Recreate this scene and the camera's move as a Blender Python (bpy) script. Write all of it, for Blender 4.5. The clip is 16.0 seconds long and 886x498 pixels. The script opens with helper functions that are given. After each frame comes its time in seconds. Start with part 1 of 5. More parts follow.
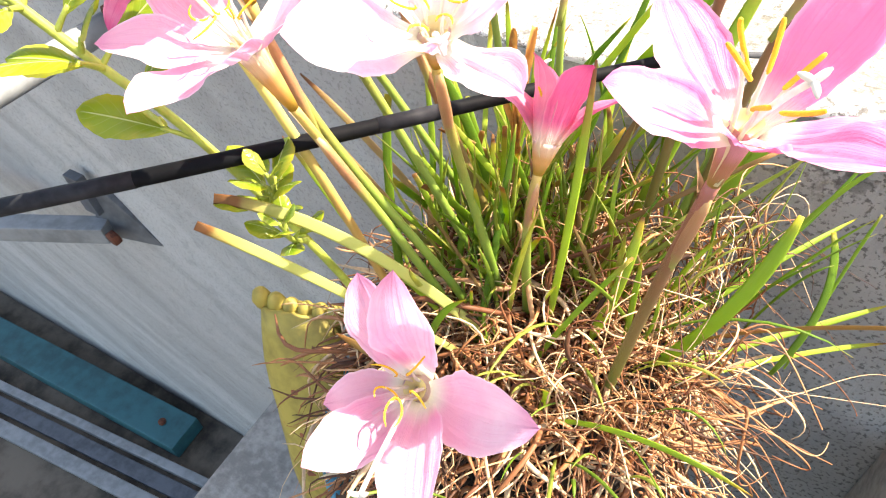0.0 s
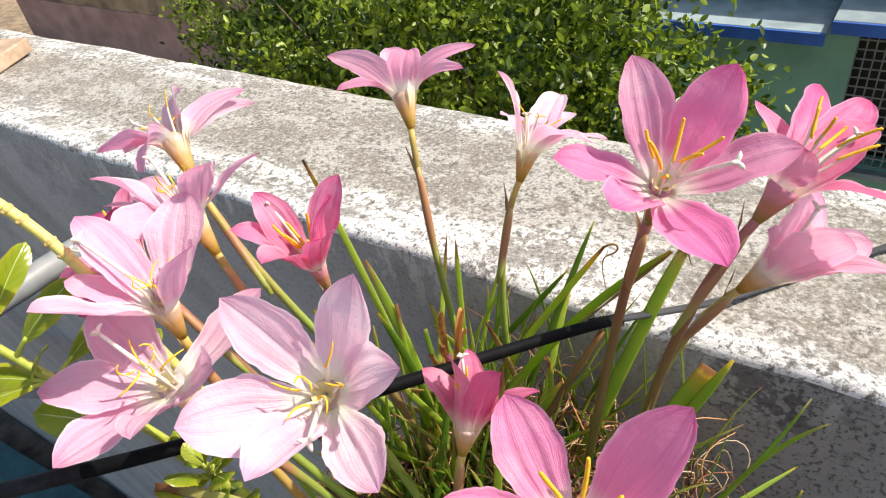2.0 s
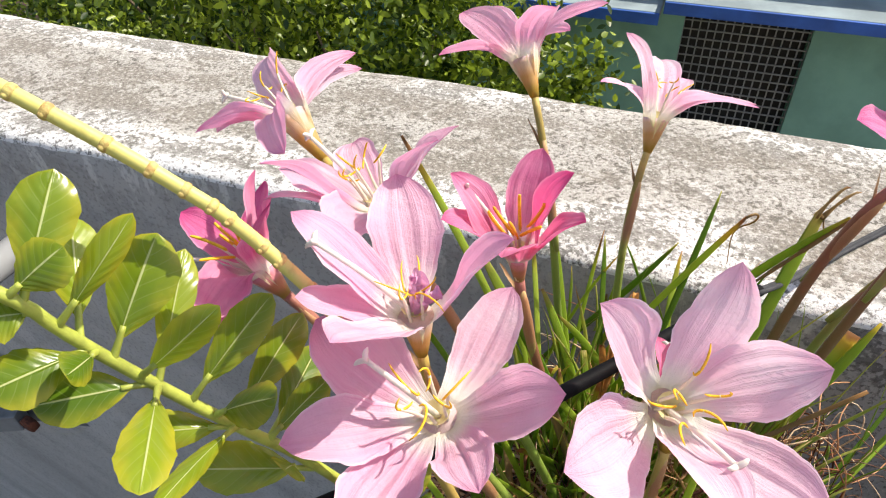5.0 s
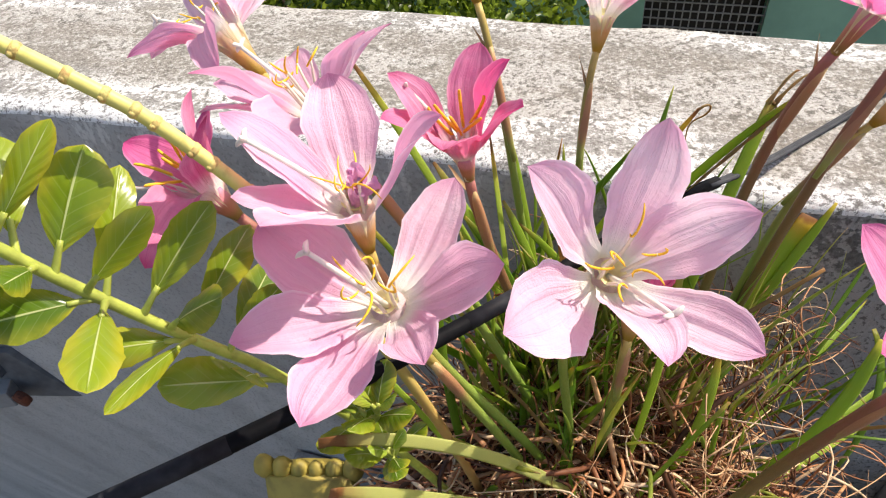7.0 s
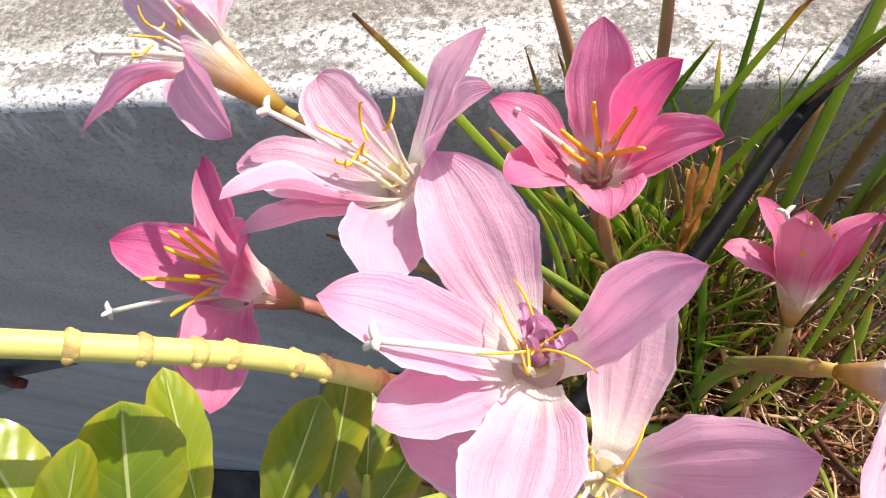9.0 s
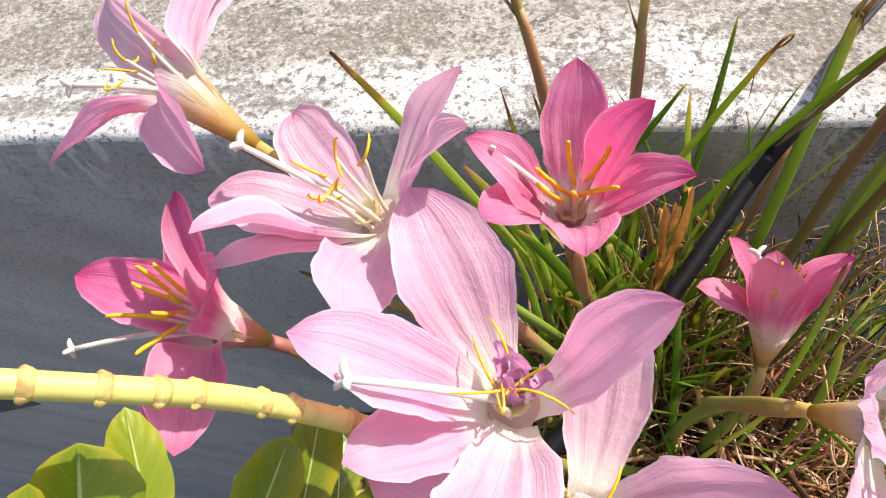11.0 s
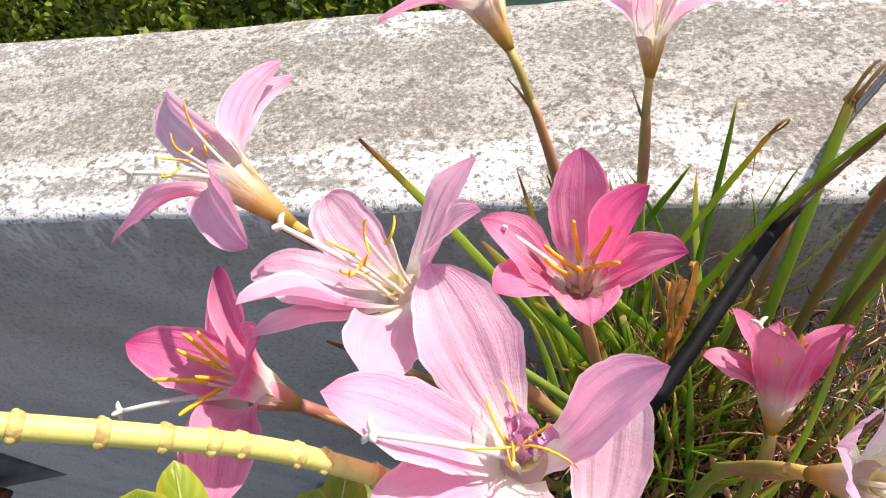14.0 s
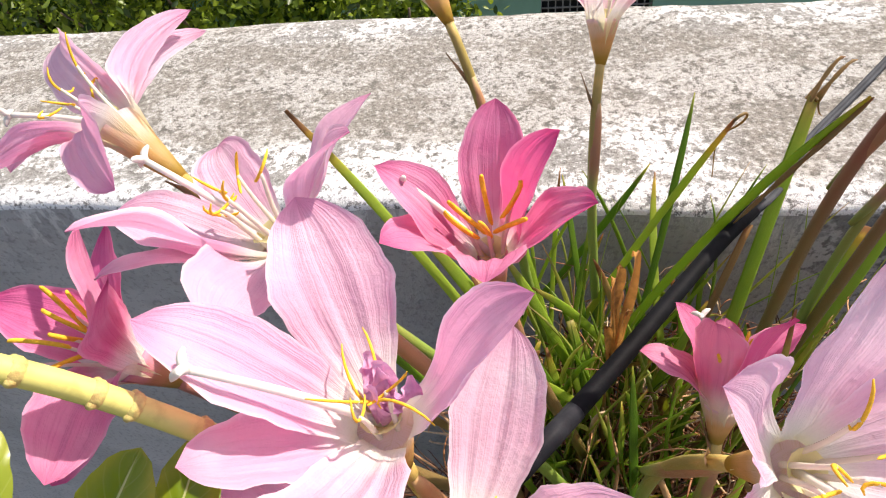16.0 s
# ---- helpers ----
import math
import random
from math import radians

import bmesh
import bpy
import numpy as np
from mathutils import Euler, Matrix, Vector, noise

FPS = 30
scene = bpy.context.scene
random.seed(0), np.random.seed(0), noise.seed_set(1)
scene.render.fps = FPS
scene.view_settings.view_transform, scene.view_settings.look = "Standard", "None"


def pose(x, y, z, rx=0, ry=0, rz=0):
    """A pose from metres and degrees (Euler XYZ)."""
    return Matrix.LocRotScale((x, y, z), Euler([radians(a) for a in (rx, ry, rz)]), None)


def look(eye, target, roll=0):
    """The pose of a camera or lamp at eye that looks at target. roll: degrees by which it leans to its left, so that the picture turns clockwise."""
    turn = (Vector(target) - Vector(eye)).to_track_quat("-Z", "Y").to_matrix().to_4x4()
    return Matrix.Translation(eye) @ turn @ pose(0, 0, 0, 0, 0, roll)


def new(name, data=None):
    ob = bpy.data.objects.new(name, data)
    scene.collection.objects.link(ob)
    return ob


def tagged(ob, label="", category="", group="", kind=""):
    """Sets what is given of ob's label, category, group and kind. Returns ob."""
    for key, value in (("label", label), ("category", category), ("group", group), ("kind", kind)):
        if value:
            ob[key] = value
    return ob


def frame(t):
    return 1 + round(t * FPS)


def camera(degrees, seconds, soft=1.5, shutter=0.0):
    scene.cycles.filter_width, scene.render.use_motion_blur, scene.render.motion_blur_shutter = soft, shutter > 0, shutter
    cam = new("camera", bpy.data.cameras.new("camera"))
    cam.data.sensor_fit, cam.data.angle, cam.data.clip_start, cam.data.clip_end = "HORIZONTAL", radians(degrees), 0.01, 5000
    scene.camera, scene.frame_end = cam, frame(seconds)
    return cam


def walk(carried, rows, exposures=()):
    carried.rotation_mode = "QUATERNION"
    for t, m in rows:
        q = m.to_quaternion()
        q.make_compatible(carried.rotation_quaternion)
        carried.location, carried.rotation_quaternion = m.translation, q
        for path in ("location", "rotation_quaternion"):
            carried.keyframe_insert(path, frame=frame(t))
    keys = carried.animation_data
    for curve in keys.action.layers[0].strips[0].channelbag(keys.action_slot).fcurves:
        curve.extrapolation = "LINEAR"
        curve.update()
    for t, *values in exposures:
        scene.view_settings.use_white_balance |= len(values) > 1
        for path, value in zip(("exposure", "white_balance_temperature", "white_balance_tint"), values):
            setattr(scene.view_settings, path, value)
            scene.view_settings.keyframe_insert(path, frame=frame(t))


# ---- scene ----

# ------------------------------------------------------------ camera
cam = camera(66.05, 16.0, soft=1.15)
PATH = [
    (0.0, -0.0013, 0.0055, 0.7997, 41.82, 5.38, 30.85),
    (0.5, 0.0061, 0.0134, 0.8184, 44.03, 6.53, 30.96),
    (1.0, 0.0126, 0.0249, 0.8331, 48.24, 6.17, 31.52),
    (1.5, 0.0162, 0.0412, 0.8457, 50.25, 6.35, 32.34),
    (2.0, 0.0207, 0.0554, 0.8548, 51.00, 7.50, 32.48),
    (2.5, 0.0120, 0.0667, 0.8527, 50.48, 7.48, 32.34),
    (3.0, -0.0032, 0.0628, 0.8558, 49.34, 6.25, 31.58),
    (3.5, -0.0353, 0.0468, 0.8587, 49.03, 4.93, 30.79),
    (3.7, -0.0494, 0.0414, 0.8595, 48.81, 4.16, 29.71),
    (5.8, -0.1031, 0.0241, 0.8274, 47.64, 2.14, 16.96),
    (6.0, -0.0998, 0.0241, 0.8229, 46.03, 2.42, 16.66),
    (6.5, -0.0843, 0.0162, 0.8198, 45.16, 4.33, 17.47),
    (7.0, -0.0845, 0.0183, 0.8331, 44.21, 4.75, 16.56),
    (7.5, -0.1064, 0.0334, 0.8415, 42.75, 6.42, 15.44),
    (8.0, -0.1276, 0.0590, 0.8373, 35.75, 7.25, 10.13),
    (8.5, -0.1376, 0.0735, 0.8390, 31.12, 8.31, 6.25),
    (9.0, -0.1455, 0.0913, 0.8324, 28.17, 8.47, 4.33),
    (11.3, -0.1455, 0.0917, 0.8304, 31.98, 5.50, 3.43),
    (11.5, -0.1470, 0.0892, 0.8266, 32.35, 4.77, 3.19),
    (12.0, -0.1462, 0.0842, 0.8330, 32.97, 4.90, 2.31),
    (12.5, -0.1415, 0.0779, 0.8424, 33.60, 6.28, 2.35),
    (13.0, -0.1388, 0.0713, 0.8490, 34.04, 6.54, 2.18),
    (13.5, -0.1381, 0.0699, 0.8536, 35.03, 7.02, 2.48),
    (14.0, -0.1424, 0.0840, 0.8427, 37.54, 8.09, 4.77),
    (14.5, -0.1388, 0.0907, 0.8348, 37.84, 7.99, 4.85),
    (15.0, -0.1319, 0.0885, 0.8339, 39.53, 8.56, 5.80),
    (15.5, -0.1265, 0.0876, 0.8319, 40.92, 8.19, 5.71),
    (16.0, -0.1241, 0.0821, 0.8158, 41.29, 6.41, 6.36),
]
EXPOSURE = [(0.0, 1.86, 7500, 8), (0.5, 1.34, 7300, 8), (1.0, 0.82, 7150, 9), (1.5, 0.53, 7100, 9), (3.5, 0.53, 7050, 9), (6.0, 0.54, 7000, 11), (9.0, 0.50, 6980, 12), (16.0, 0.56, 6970, 13)]
walk(cam, [(t, pose(*p)) for t, *p in PATH], EXPOSURE)

# ------------------------------------------------------------ sky and sun
SUN = Vector((0.50, 0.42, 0.76)).normalized()
world = bpy.data.worlds.new("sky")
scene.world = world
world.use_nodes = True
sky = world.node_tree.nodes.new("ShaderNodeTexSky")
sky.sky_type, sky.sun_disc = "NISHITA", False
sky.sun_elevation, sky.sun_rotation = math.asin(SUN.z), math.atan2(SUN.x, SUN.y)
sky.air_density, sky.dust_density = 1.0, 2.0
back = world.node_tree.nodes["Background"]
world.node_tree.links.new(sky.outputs["Color"], back.inputs["Color"])
back.inputs["Strength"].default_value = 0.15
lamp = bpy.data.lights.new("sun", "SUN")
lamp.energy, lamp.angle, lamp.color = 4.6, radians(0.55), (1.0, 0.95, 0.87)
new("sun", lamp).matrix_world = look(SUN * 10, (0, 0, 0))


# ------------------------------------------------------------ node helpers
class Nodes:
    """Short writing for node materials."""

    def __init__(self, name):
        self.mat = bpy.data.materials.new(name)
        self.mat.use_nodes = True
        self.tree = self.mat.node_tree
        self.tree.nodes.clear()

    def n(self, kind):
        return self.tree.nodes.new(kind)

    def link(self, a, b):
        self.tree.links.new(a, b)

    def put(self, socket, v):
        if isinstance(v, bpy.types.NodeSocket):
            self.link(v, socket)
        elif isinstance(v, tuple) and len(v) == 3 and socket.type == "RGBA":
            socket.default_value = (*v, 1)
        else:
            socket.default_value = v

    def math(self, op, a, b=0.0, c=0.0, clamp=False):
        m = self.n("ShaderNodeMath")
        m.operation, m.use_clamp = op, clamp
        for s, v in zip(m.inputs, (a, b, c)):
            self.put(s, v)
        return m.outputs[0]

    def mix(self, fac, a, b, blend="MIX"):
        m = self.n("ShaderNodeMix")
        m.data_type, m.blend_type = "RGBA", blend
        self.put(m.inputs[0], fac), self.put(m.inputs[6], a), self.put(m.inputs[7], b)
        return m.outputs[2]

    def step(self, v, lo, hi, a=0.0, b=1.0):
        m = self.n("ShaderNodeMapRange")
        m.interpolation_type = "SMOOTHSTEP"
        for s, x in zip(m.inputs, (v, lo, hi, a, b)):
            self.put(s, x)
        return m.outputs[0]

    def coord(self, which="Object", scale=(1, 1, 1)):
        c = self.n("ShaderNodeTexCoord").outputs[which]
        m = self.n("ShaderNodeMapping")
        self.link(c, m.inputs[0])
        m.inputs["Scale"].default_value = scale
        return m.outputs[0]

    def noise(self, vec, scale, detail=5.0, rough=0.6, distortion=0.0):
        t = self.n("ShaderNodeTexNoise")
        self.link(vec, t.inputs["Vector"])
        t.inputs["Scale"].default_value, t.inputs["Detail"].default_value = scale, detail
        t.inputs["Roughness"].default_value, t.inputs["Distortion"].default_value = rough, distortion
        return t.outputs["Fac"]

    def voronoi(self, vec, scale, feature="F1"):
        t = self.n("ShaderNodeTexVoronoi")
        t.feature = feature
        self.link(vec, t.inputs["Vector"])
        t.inputs["Scale"].default_value = scale
        return t.outputs["Distance"]

    def uv(self):
        s = self.n("ShaderNodeSeparateXYZ")
        self.link(self.n("ShaderNodeTexCoord").outputs["UV"], s.inputs[0])
        return s.outputs[0], s.outputs[1]

    def random(self):
        return self.n("ShaderNodeObjectInfo").outputs["Random"]

    def island(self):
        return self.n("ShaderNodeNewGeometry").outputs["Random Per Island"]

    def bump(self, height, strength=0.5, distance=0.001):
        b = self.n("ShaderNodeBump")
        b.inputs["Strength"].default_value, b.inputs["Distance"].default_value = strength, distance
        self.link(height, b.inputs["Height"])
        return b.outputs[0]

    def done(self, colour, rough=0.6, bump=None, metal=0.0, thin=0.0, thin_colour=None, spec=0.5, coat=0.0):
        p = self.n("ShaderNodeBsdfPrincipled")
        self.put(p.inputs["Base Color"], colour), self.put(p.inputs["Roughness"], rough), self.put(p.inputs["Metallic"], metal)
        self.put(p.inputs["Specular IOR Level"], spec), self.put(p.inputs["Coat Weight"], coat)
        if bump is not None:
            self.link(bump, p.inputs["Normal"])
        out = self.n("ShaderNodeOutputMaterial")
        if thin > 0:
            t = self.n("ShaderNodeBsdfTranslucent")
            self.put(t.inputs["Color"], thin_colour if thin_colour is not None else colour)
            if bump is not None:
                self.link(bump, t.inputs["Normal"])
            m = self.n("ShaderNodeMixShader")
            m.inputs[0].default_value = thin
            self.link(p.outputs[0], m.inputs[1]), self.link(t.outputs[0], m.inputs[2])
            self.link(m.outputs[0], out.inputs[0])
        else:
            self.link(p.outputs[0], out.inputs[0])
        return self.mat


# ------------------------------------------------------------ materials
def petal_material(name, body, vein, edge, throat, vein_strength, neck):
    k = Nodes(name)
    u, v = k.uv()
    r = k.random()
    vec = k.coord("Object")
    wob = k.noise(vec, 160, 3)
    across = k.math("ADD", k.math("MULTIPLY", k.math("SUBTRACT", u, 0.5), k.math("ADD", k.math("MULTIPLY", v, -0.35), 1.15)), k.math("MULTIPLY", wob, 0.05))
    comb = k.n("ShaderNodeCombineXYZ")
    k.put(comb.inputs[0], k.math("MULTIPLY", across, 25.0)), k.put(comb.inputs[1], k.math("MULTIPLY", v, 1.1)), k.put(comb.inputs[2], k.math("MULTIPLY", r, 40.0))
    lines = k.noise(comb.outputs[0], 1.0, 2, 0.5)
    comb2 = k.n("ShaderNodeCombineXYZ")
    k.put(comb2.inputs[0], k.math("MULTIPLY", across, 74.0)), k.put(comb2.inputs[1], k.math("MULTIPLY", v, 1.6)), k.put(comb2.inputs[2], k.math("MULTIPLY", r, 90.0))
    fine = k.noise(comb2.outputs[0], 1.0, 2, 0.5)
    stripes = k.math("MULTIPLY", k.math("SUBTRACT", k.math("ADD", k.math("MULTIPLY", lines, 0.66), k.math("MULTIPLY", fine, 0.34)), 0.5), 4.0)
    patch = k.noise(vec, 70, 3)
    amount = k.math("MULTIPLY", k.step(stripes, -0.1, 0.9), k.math("MULTIPLY", k.step(patch, 0.32, 0.68, 0.15, 1.0), vein_strength))
    blotch = k.noise(vec, 38, 4)
    base = k.mix(k.step(blotch, 0.40, 0.75, 0.0, 0.8), body, edge)
    base = k.mix(amount, base, vein)
    # paler petal rim; its whiteness also paints in the light on the edges
    rim = k.step(k.math("ABSOLUTE", k.math("SUBTRACT", u, 0.5)), 0.44, 0.5, 0.0, 0.7)
    base = k.mix(rim, base, edge)
    tip = k.step(v, 0.86, 1.0, 0.0, 0.6)
    base = k.mix(tip, base, vein)
    base = k.mix(k.step(v, 0.26, 0.46, 1.0, 0.0), base, throat)
    base = k.mix(k.step(v, 0.16, 0.29, 0.75, 0.0), base, neck)
    h = k.n("ShaderNodeHueSaturation")
    k.put(h.inputs["Color"], base), k.put(h.inputs["Saturation"], k.math("ADD", k.math("MULTIPLY", r, 0.24), 0.88))
    k.put(h.inputs["Value"], k.math("ADD", k.math("MULTIPLY", r, 0.1), 0.95))
    base = h.outputs[0]
    height = k.math("ADD", k.math("MULTIPLY", stripes, 0.28), k.noise(vec, 420, 3))
    return k.done(base, rough=0.45, bump=k.bump(height, 0.5, 0.0008), thin=0.5, thin_colour=k.mix(0.64, base, base, "MULTIPLY"), spec=0.3)


PALE = petal_material("pale_petal", (0.92, 0.54, 0.71), (0.80, 0.31, 0.54), (0.965, 0.76, 0.855), (0.96, 0.93, 0.87), 0.46, (0.88, 0.80, 0.48))
# whiter copy of the pale petal, with sunlight put into its colour
PALE_LIT = petal_material("lit_pale_petal", (0.93, 0.62, 0.765), (0.82, 0.40, 0.62), (0.97, 0.82, 0.90), (0.95, 0.94, 0.87), 0.42, (0.84, 0.80, 0.38))
DEEP = petal_material("deep_petal", (0.86, 0.25, 0.47), (0.68, 0.09, 0.29), (0.93, 0.50, 0.66), (0.96, 0.86, 0.84), 0.46, (0.92, 0.85, 0.62))
BRIGHT = petal_material("bright_petal", (0.87, 0.25, 0.45), (0.68, 0.10, 0.28), (0.92, 0.46, 0.60), (0.95, 0.80, 0.70), 0.6, (0.93, 0.84, 0.52))
ROSE = petal_material("rose_petal", (0.87, 0.31, 0.55), (0.70, 0.14, 0.38), (0.93, 0.55, 0.72), (0.93, 0.84, 0.80), 0.36, (0.82, 0.76, 0.44))


def stalk_material(name, low, middle, top, tip, thin=0.0):
    k = Nodes(name)
    u, v = k.uv()
    vec = k.coord("Object")
    wob = k.math("ADD", v, k.math("MULTIPLY", k.math("SUBTRACT", k.noise(vec, 60, 3), 0.5), 0.35))
    c = k.mix(k.step(wob, 0.1, 0.45), low, middle)
    c = k.mix(k.step(wob, 0.5, 0.8), c, top)
    c = k.mix(k.step(wob, 0.85, 1.0), c, tip)
    streak = k.noise(k.coord("UV", (40, 1.5, 1)), 3, 4)
    c = k.mix(k.step(streak, 0.45, 0.75, 0.0, 0.35), c, low)
    return k.done(c, rough=0.45, bump=k.bump(streak, 0.3, 0.0004), spec=0.4, thin=thin)


STALK = stalk_material("lily_stalk", (0.15, 0.17, 0.03), (0.19, 0.12, 0.045), (0.24, 0.09, 0.055), (0.38, 0.14, 0.12))
STALK_GREEN = stalk_material("lily_stalk_green", (0.14, 0.24, 0.03), (0.20, 0.28, 0.05), (0.30, 0.23, 0.06), (0.56, 0.39, 0.11))
SHEATH = stalk_material("papery_sheath", (0.24, 0.27, 0.06), (0.32, 0.15, 0.08), (0.42, 0.20, 0.10), (0.54, 0.36, 0.16))
TUBE_PALE = stalk_material("pale_tube", (0.56, 0.38, 0.07), (0.84, 0.56, 0.24), (0.94, 0.76, 0.60), (0.95, 0.78, 0.82), thin=0.58)
TUBE_DEEP = stalk_material("deep_tube", (0.36, 0.24, 0.06), (0.60, 0.26, 0.16), (0.82, 0.34, 0.42), (0.84, 0.34, 0.50), thin=0.35)


def plain(name, colour, rough=0.5, var=0.25, scale=200.0, bump=0.2, thin=0.0, metal=0.0, dark=None, depth=0.0005, spec=0.5):
    k = Nodes(name)
    vec = k.coord("Object")
    n1, n2 = k.noise(vec, scale, 5), k.noise(vec, scale * 0.13, 4)
    f = k.math("ADD", k.math("MULTIPLY", n1, 0.5), k.math("MULTIPLY", n2, 0.5))
    dark = dark or tuple(c * (1 - var) ** 2 for c in colour)
    c = k.mix(k.step(f, 0.36, 0.62), dark, colour)
    return k.done(c, rough=rough, bump=k.bump(n1, bump, depth), thin=thin, metal=metal, spec=spec)


ANTHER = plain("pollen", (0.95, 0.55, 0.03), 0.8, 0.12, 1500, 0.6)
FILAMENT = plain("filament_white", (0.86, 0.80, 0.66), 0.45, 0.08, 300, 0.1, thin=0.25)
STYLE = plain("style_white", (0.88, 0.84, 0.76), 0.45, 0.08, 300, 0.1, thin=0.25)
THROAT = plain("flower_throat", (0.93, 0.88, 0.46), 0.5, 0.08, 200, 0.2, thin=0.55)
WITHERED = plain("withered_petal", (0.86, 0.54, 0.72), 0.6, 0.0, 420, 0.8, thin=0.4, dark=(0.66, 0.30, 0.52))
DRY_PETAL = plain("dry_petal", (0.56, 0.27, 0.07), 0.6, 0.4, 260, 0.8, thin=0.3)
SPATHE = plain("dry_spathe", (0.46, 0.29, 0.16), 0.6, 0.35, 160, 0.6, thin=0.2)


def blade_material(name, green, light, tip, dead, thin=0.58):
    """Leaf blade with a yellowing or brown end; v runs along it."""
    k = Nodes(name)
    u, v = k.uv()
    r = k.island() if name.startswith("loose") else k.random()
    vec = k.coord("Object")
    nz = k.noise(vec, 90, 4)
    streak = k.noise(k.coord("UV", (24, 1.2, 1)), 4, 4)
    c = k.mix(k.step(k.math("ADD", k.math("MULTIPLY", r, 0.7), k.math("MULTIPLY", nz, 0.4)), 0.2, 0.9), green, light)
    c = k.mix(k.step(streak, 0.45, 0.8, 0.0, 0.5), c, light)
    vv = k.math("ADD", v, k.math("MULTIPLY", k.math("SUBTRACT", nz, 0.5), 0.12))
    vv = k.math("ADD", vv, k.math("MULTIPLY", k.math("SUBTRACT", r, 0.5), 0.16))
    c = k.mix(k.step(vv, 0.82, 0.97), c, tip)
    c = k.mix(k.step(vv, 0.955, 1.0), c, dead)
    return k.done(c, rough=0.38, bump=k.bump(streak, 0.3, 0.0004), thin=thin, spec=0.45)


BLADE = blade_material("lily_leaf", (0.13, 0.27, 0.022), (0.42, 0.57, 0.06), (0.44, 0.38, 0.05), (0.34, 0.16, 0.05))
BLADE_LIGHT = blade_material("pale_lily_leaf", (0.50, 0.58, 0.13), (0.66, 0.68, 0.24), (0.56, 0.46, 0.16), (0.36, 0.17, 0.06))
BLADE_YELLOW = blade_material("yellow_lily_leaf", (0.32, 0.47, 0.045), (0.50, 0.62, 0.09), (0.66, 0.50, 0.08), (0.34, 0.17, 0.06))
BLADE_PALE = blade_material("fresh_lily_leaf", (0.22, 0.38, 0.03), (0.48, 0.62, 0.08), (0.48, 0.42, 0.10), (0.38, 0.20, 0.08))
BLADE_DEAD = blade_material("dry_lily_leaf", (0.30, 0.19, 0.07), (0.50, 0.36, 0.15), (0.40, 0.22, 0.08), (0.26, 0.12, 0.05))
GRASS = blade_material("loose_grass", (0.17, 0.31, 0.03), (0.52, 0.54, 0.13), (0.42, 0.40, 0.10), (0.46, 0.31, 0.13))


def straw_material():
    k = Nodes("dry_straw")
    r = k.island()
    ramp = k.n("ShaderNodeValToRGB")
    k.link(r, ramp.inputs[0])
    stops = ramp.color_ramp.elements
    stops[0].position, stops[0].color = 0.0, (0.045, 0.018, 0.009, 1)
    stops[1].position, stops[1].color = 1.0, (0.80, 0.64, 0.44, 1)
    for at, col in ((0.28, (0.22, 0.075, 0.030, 1)), (0.55, (0.54, 0.235, 0.095, 1)), (0.80, (0.74, 0.50, 0.28, 1))):
        stops.new(at).color = col
    vec = k.coord("Object")
    nz = k.noise(vec, 300, 3)
    c = k.mix(k.step(nz, 0.4, 0.75, 0.0, 0.4), ramp.outputs[0], (0.16, 0.07, 0.03))
    return k.done(c, rough=0.6, bump=k.bump(nz, 0.4, 0.0004), thin=0.25)


STRAW = straw_material()
SOIL = plain("soil", (0.020, 0.011, 0.007), 0.95, 0.4, 260, 1.0, depth=0.004)


def leaf_material(name, green, light, rib, edge):
    k = Nodes(name)
    u, v = k.uv()
    r = k.random()
    vec = k.coord("Object")
    nz = k.noise(vec, 90, 4)
    big = k.noise(vec, 26, 3)
    au = k.math("ABSOLUTE", k.math("SUBTRACT", u, 0.5))
    side = k.math("SINE", k.math("MULTIPLY", k.math("SUBTRACT", v, k.math("MULTIPLY", au, 0.55)), 44.0))
    f = k.math("ADD", k.math("MULTIPLY", r, 0.4), k.math("MULTIPLY", big, 0.8))
    c = k.mix(k.step(f, 0.35, 0.85), green, light)
    c = k.mix(k.step(side, 0.9, 1.0, 0.0, 0.10), c, rib)
    c = k.mix(k.math("MULTIPLY", k.step(au, 0.15, 0.52), k.step(nz, 0.30, 0.66, 0.15, 0.95)), c, edge)
    c = k.mix(k.math("MULTIPLY", k.step(au, 0.011, 0.022, 0.9, 0.0), k.step(v, 0.80, 0.98, 1.0, 0.1)), c, rib)
    c = k.mix(k.step(k.math("SUBTRACT", v, k.math("MULTIPLY", nz, 0.03)), 0.93, 0.985, 0.0, 0.5), c, edge)
    h = k.math("ADD", k.math("MULTIPLY", side, 0.2), k.math("ADD", nz, k.step(au, 0.0, 0.06, -1.2, 0.0)))
    return k.done(c, rough=0.24, bump=k.bump(h, 0.30, 0.0005), thin=0.34, thin_colour=k.mix(0.5, c, light), spec=0.5)


VINCA = leaf_material("periwinkle_leaf", (0.085, 0.16, 0.010), (0.25, 0.33, 0.02), (0.56, 0.60, 0.26), (0.42, 0.39, 0.03))
VINCA_YOUNG = leaf_material("young_periwinkle_leaf", (0.20, 0.34, 0.03), (0.36, 0.44, 0.05), (0.56, 0.60, 0.26), (0.46, 0.48, 0.07))
TREE_LEAF = Nodes("tree_leaf")
_r = TREE_LEAF.island()
TREE_LEAF = TREE_LEAF.done(TREE_LEAF.mix(TREE_LEAF.step(_r, 0.0, 1.0), (0.026, 0.062, 0.008), (0.30, 0.40, 0.035)), rough=0.40, thin=0.42)
BARK = plain("bark", (0.20, 0.15, 0.10), 0.9, 0.4, 60, 0.8, depth=0.004)


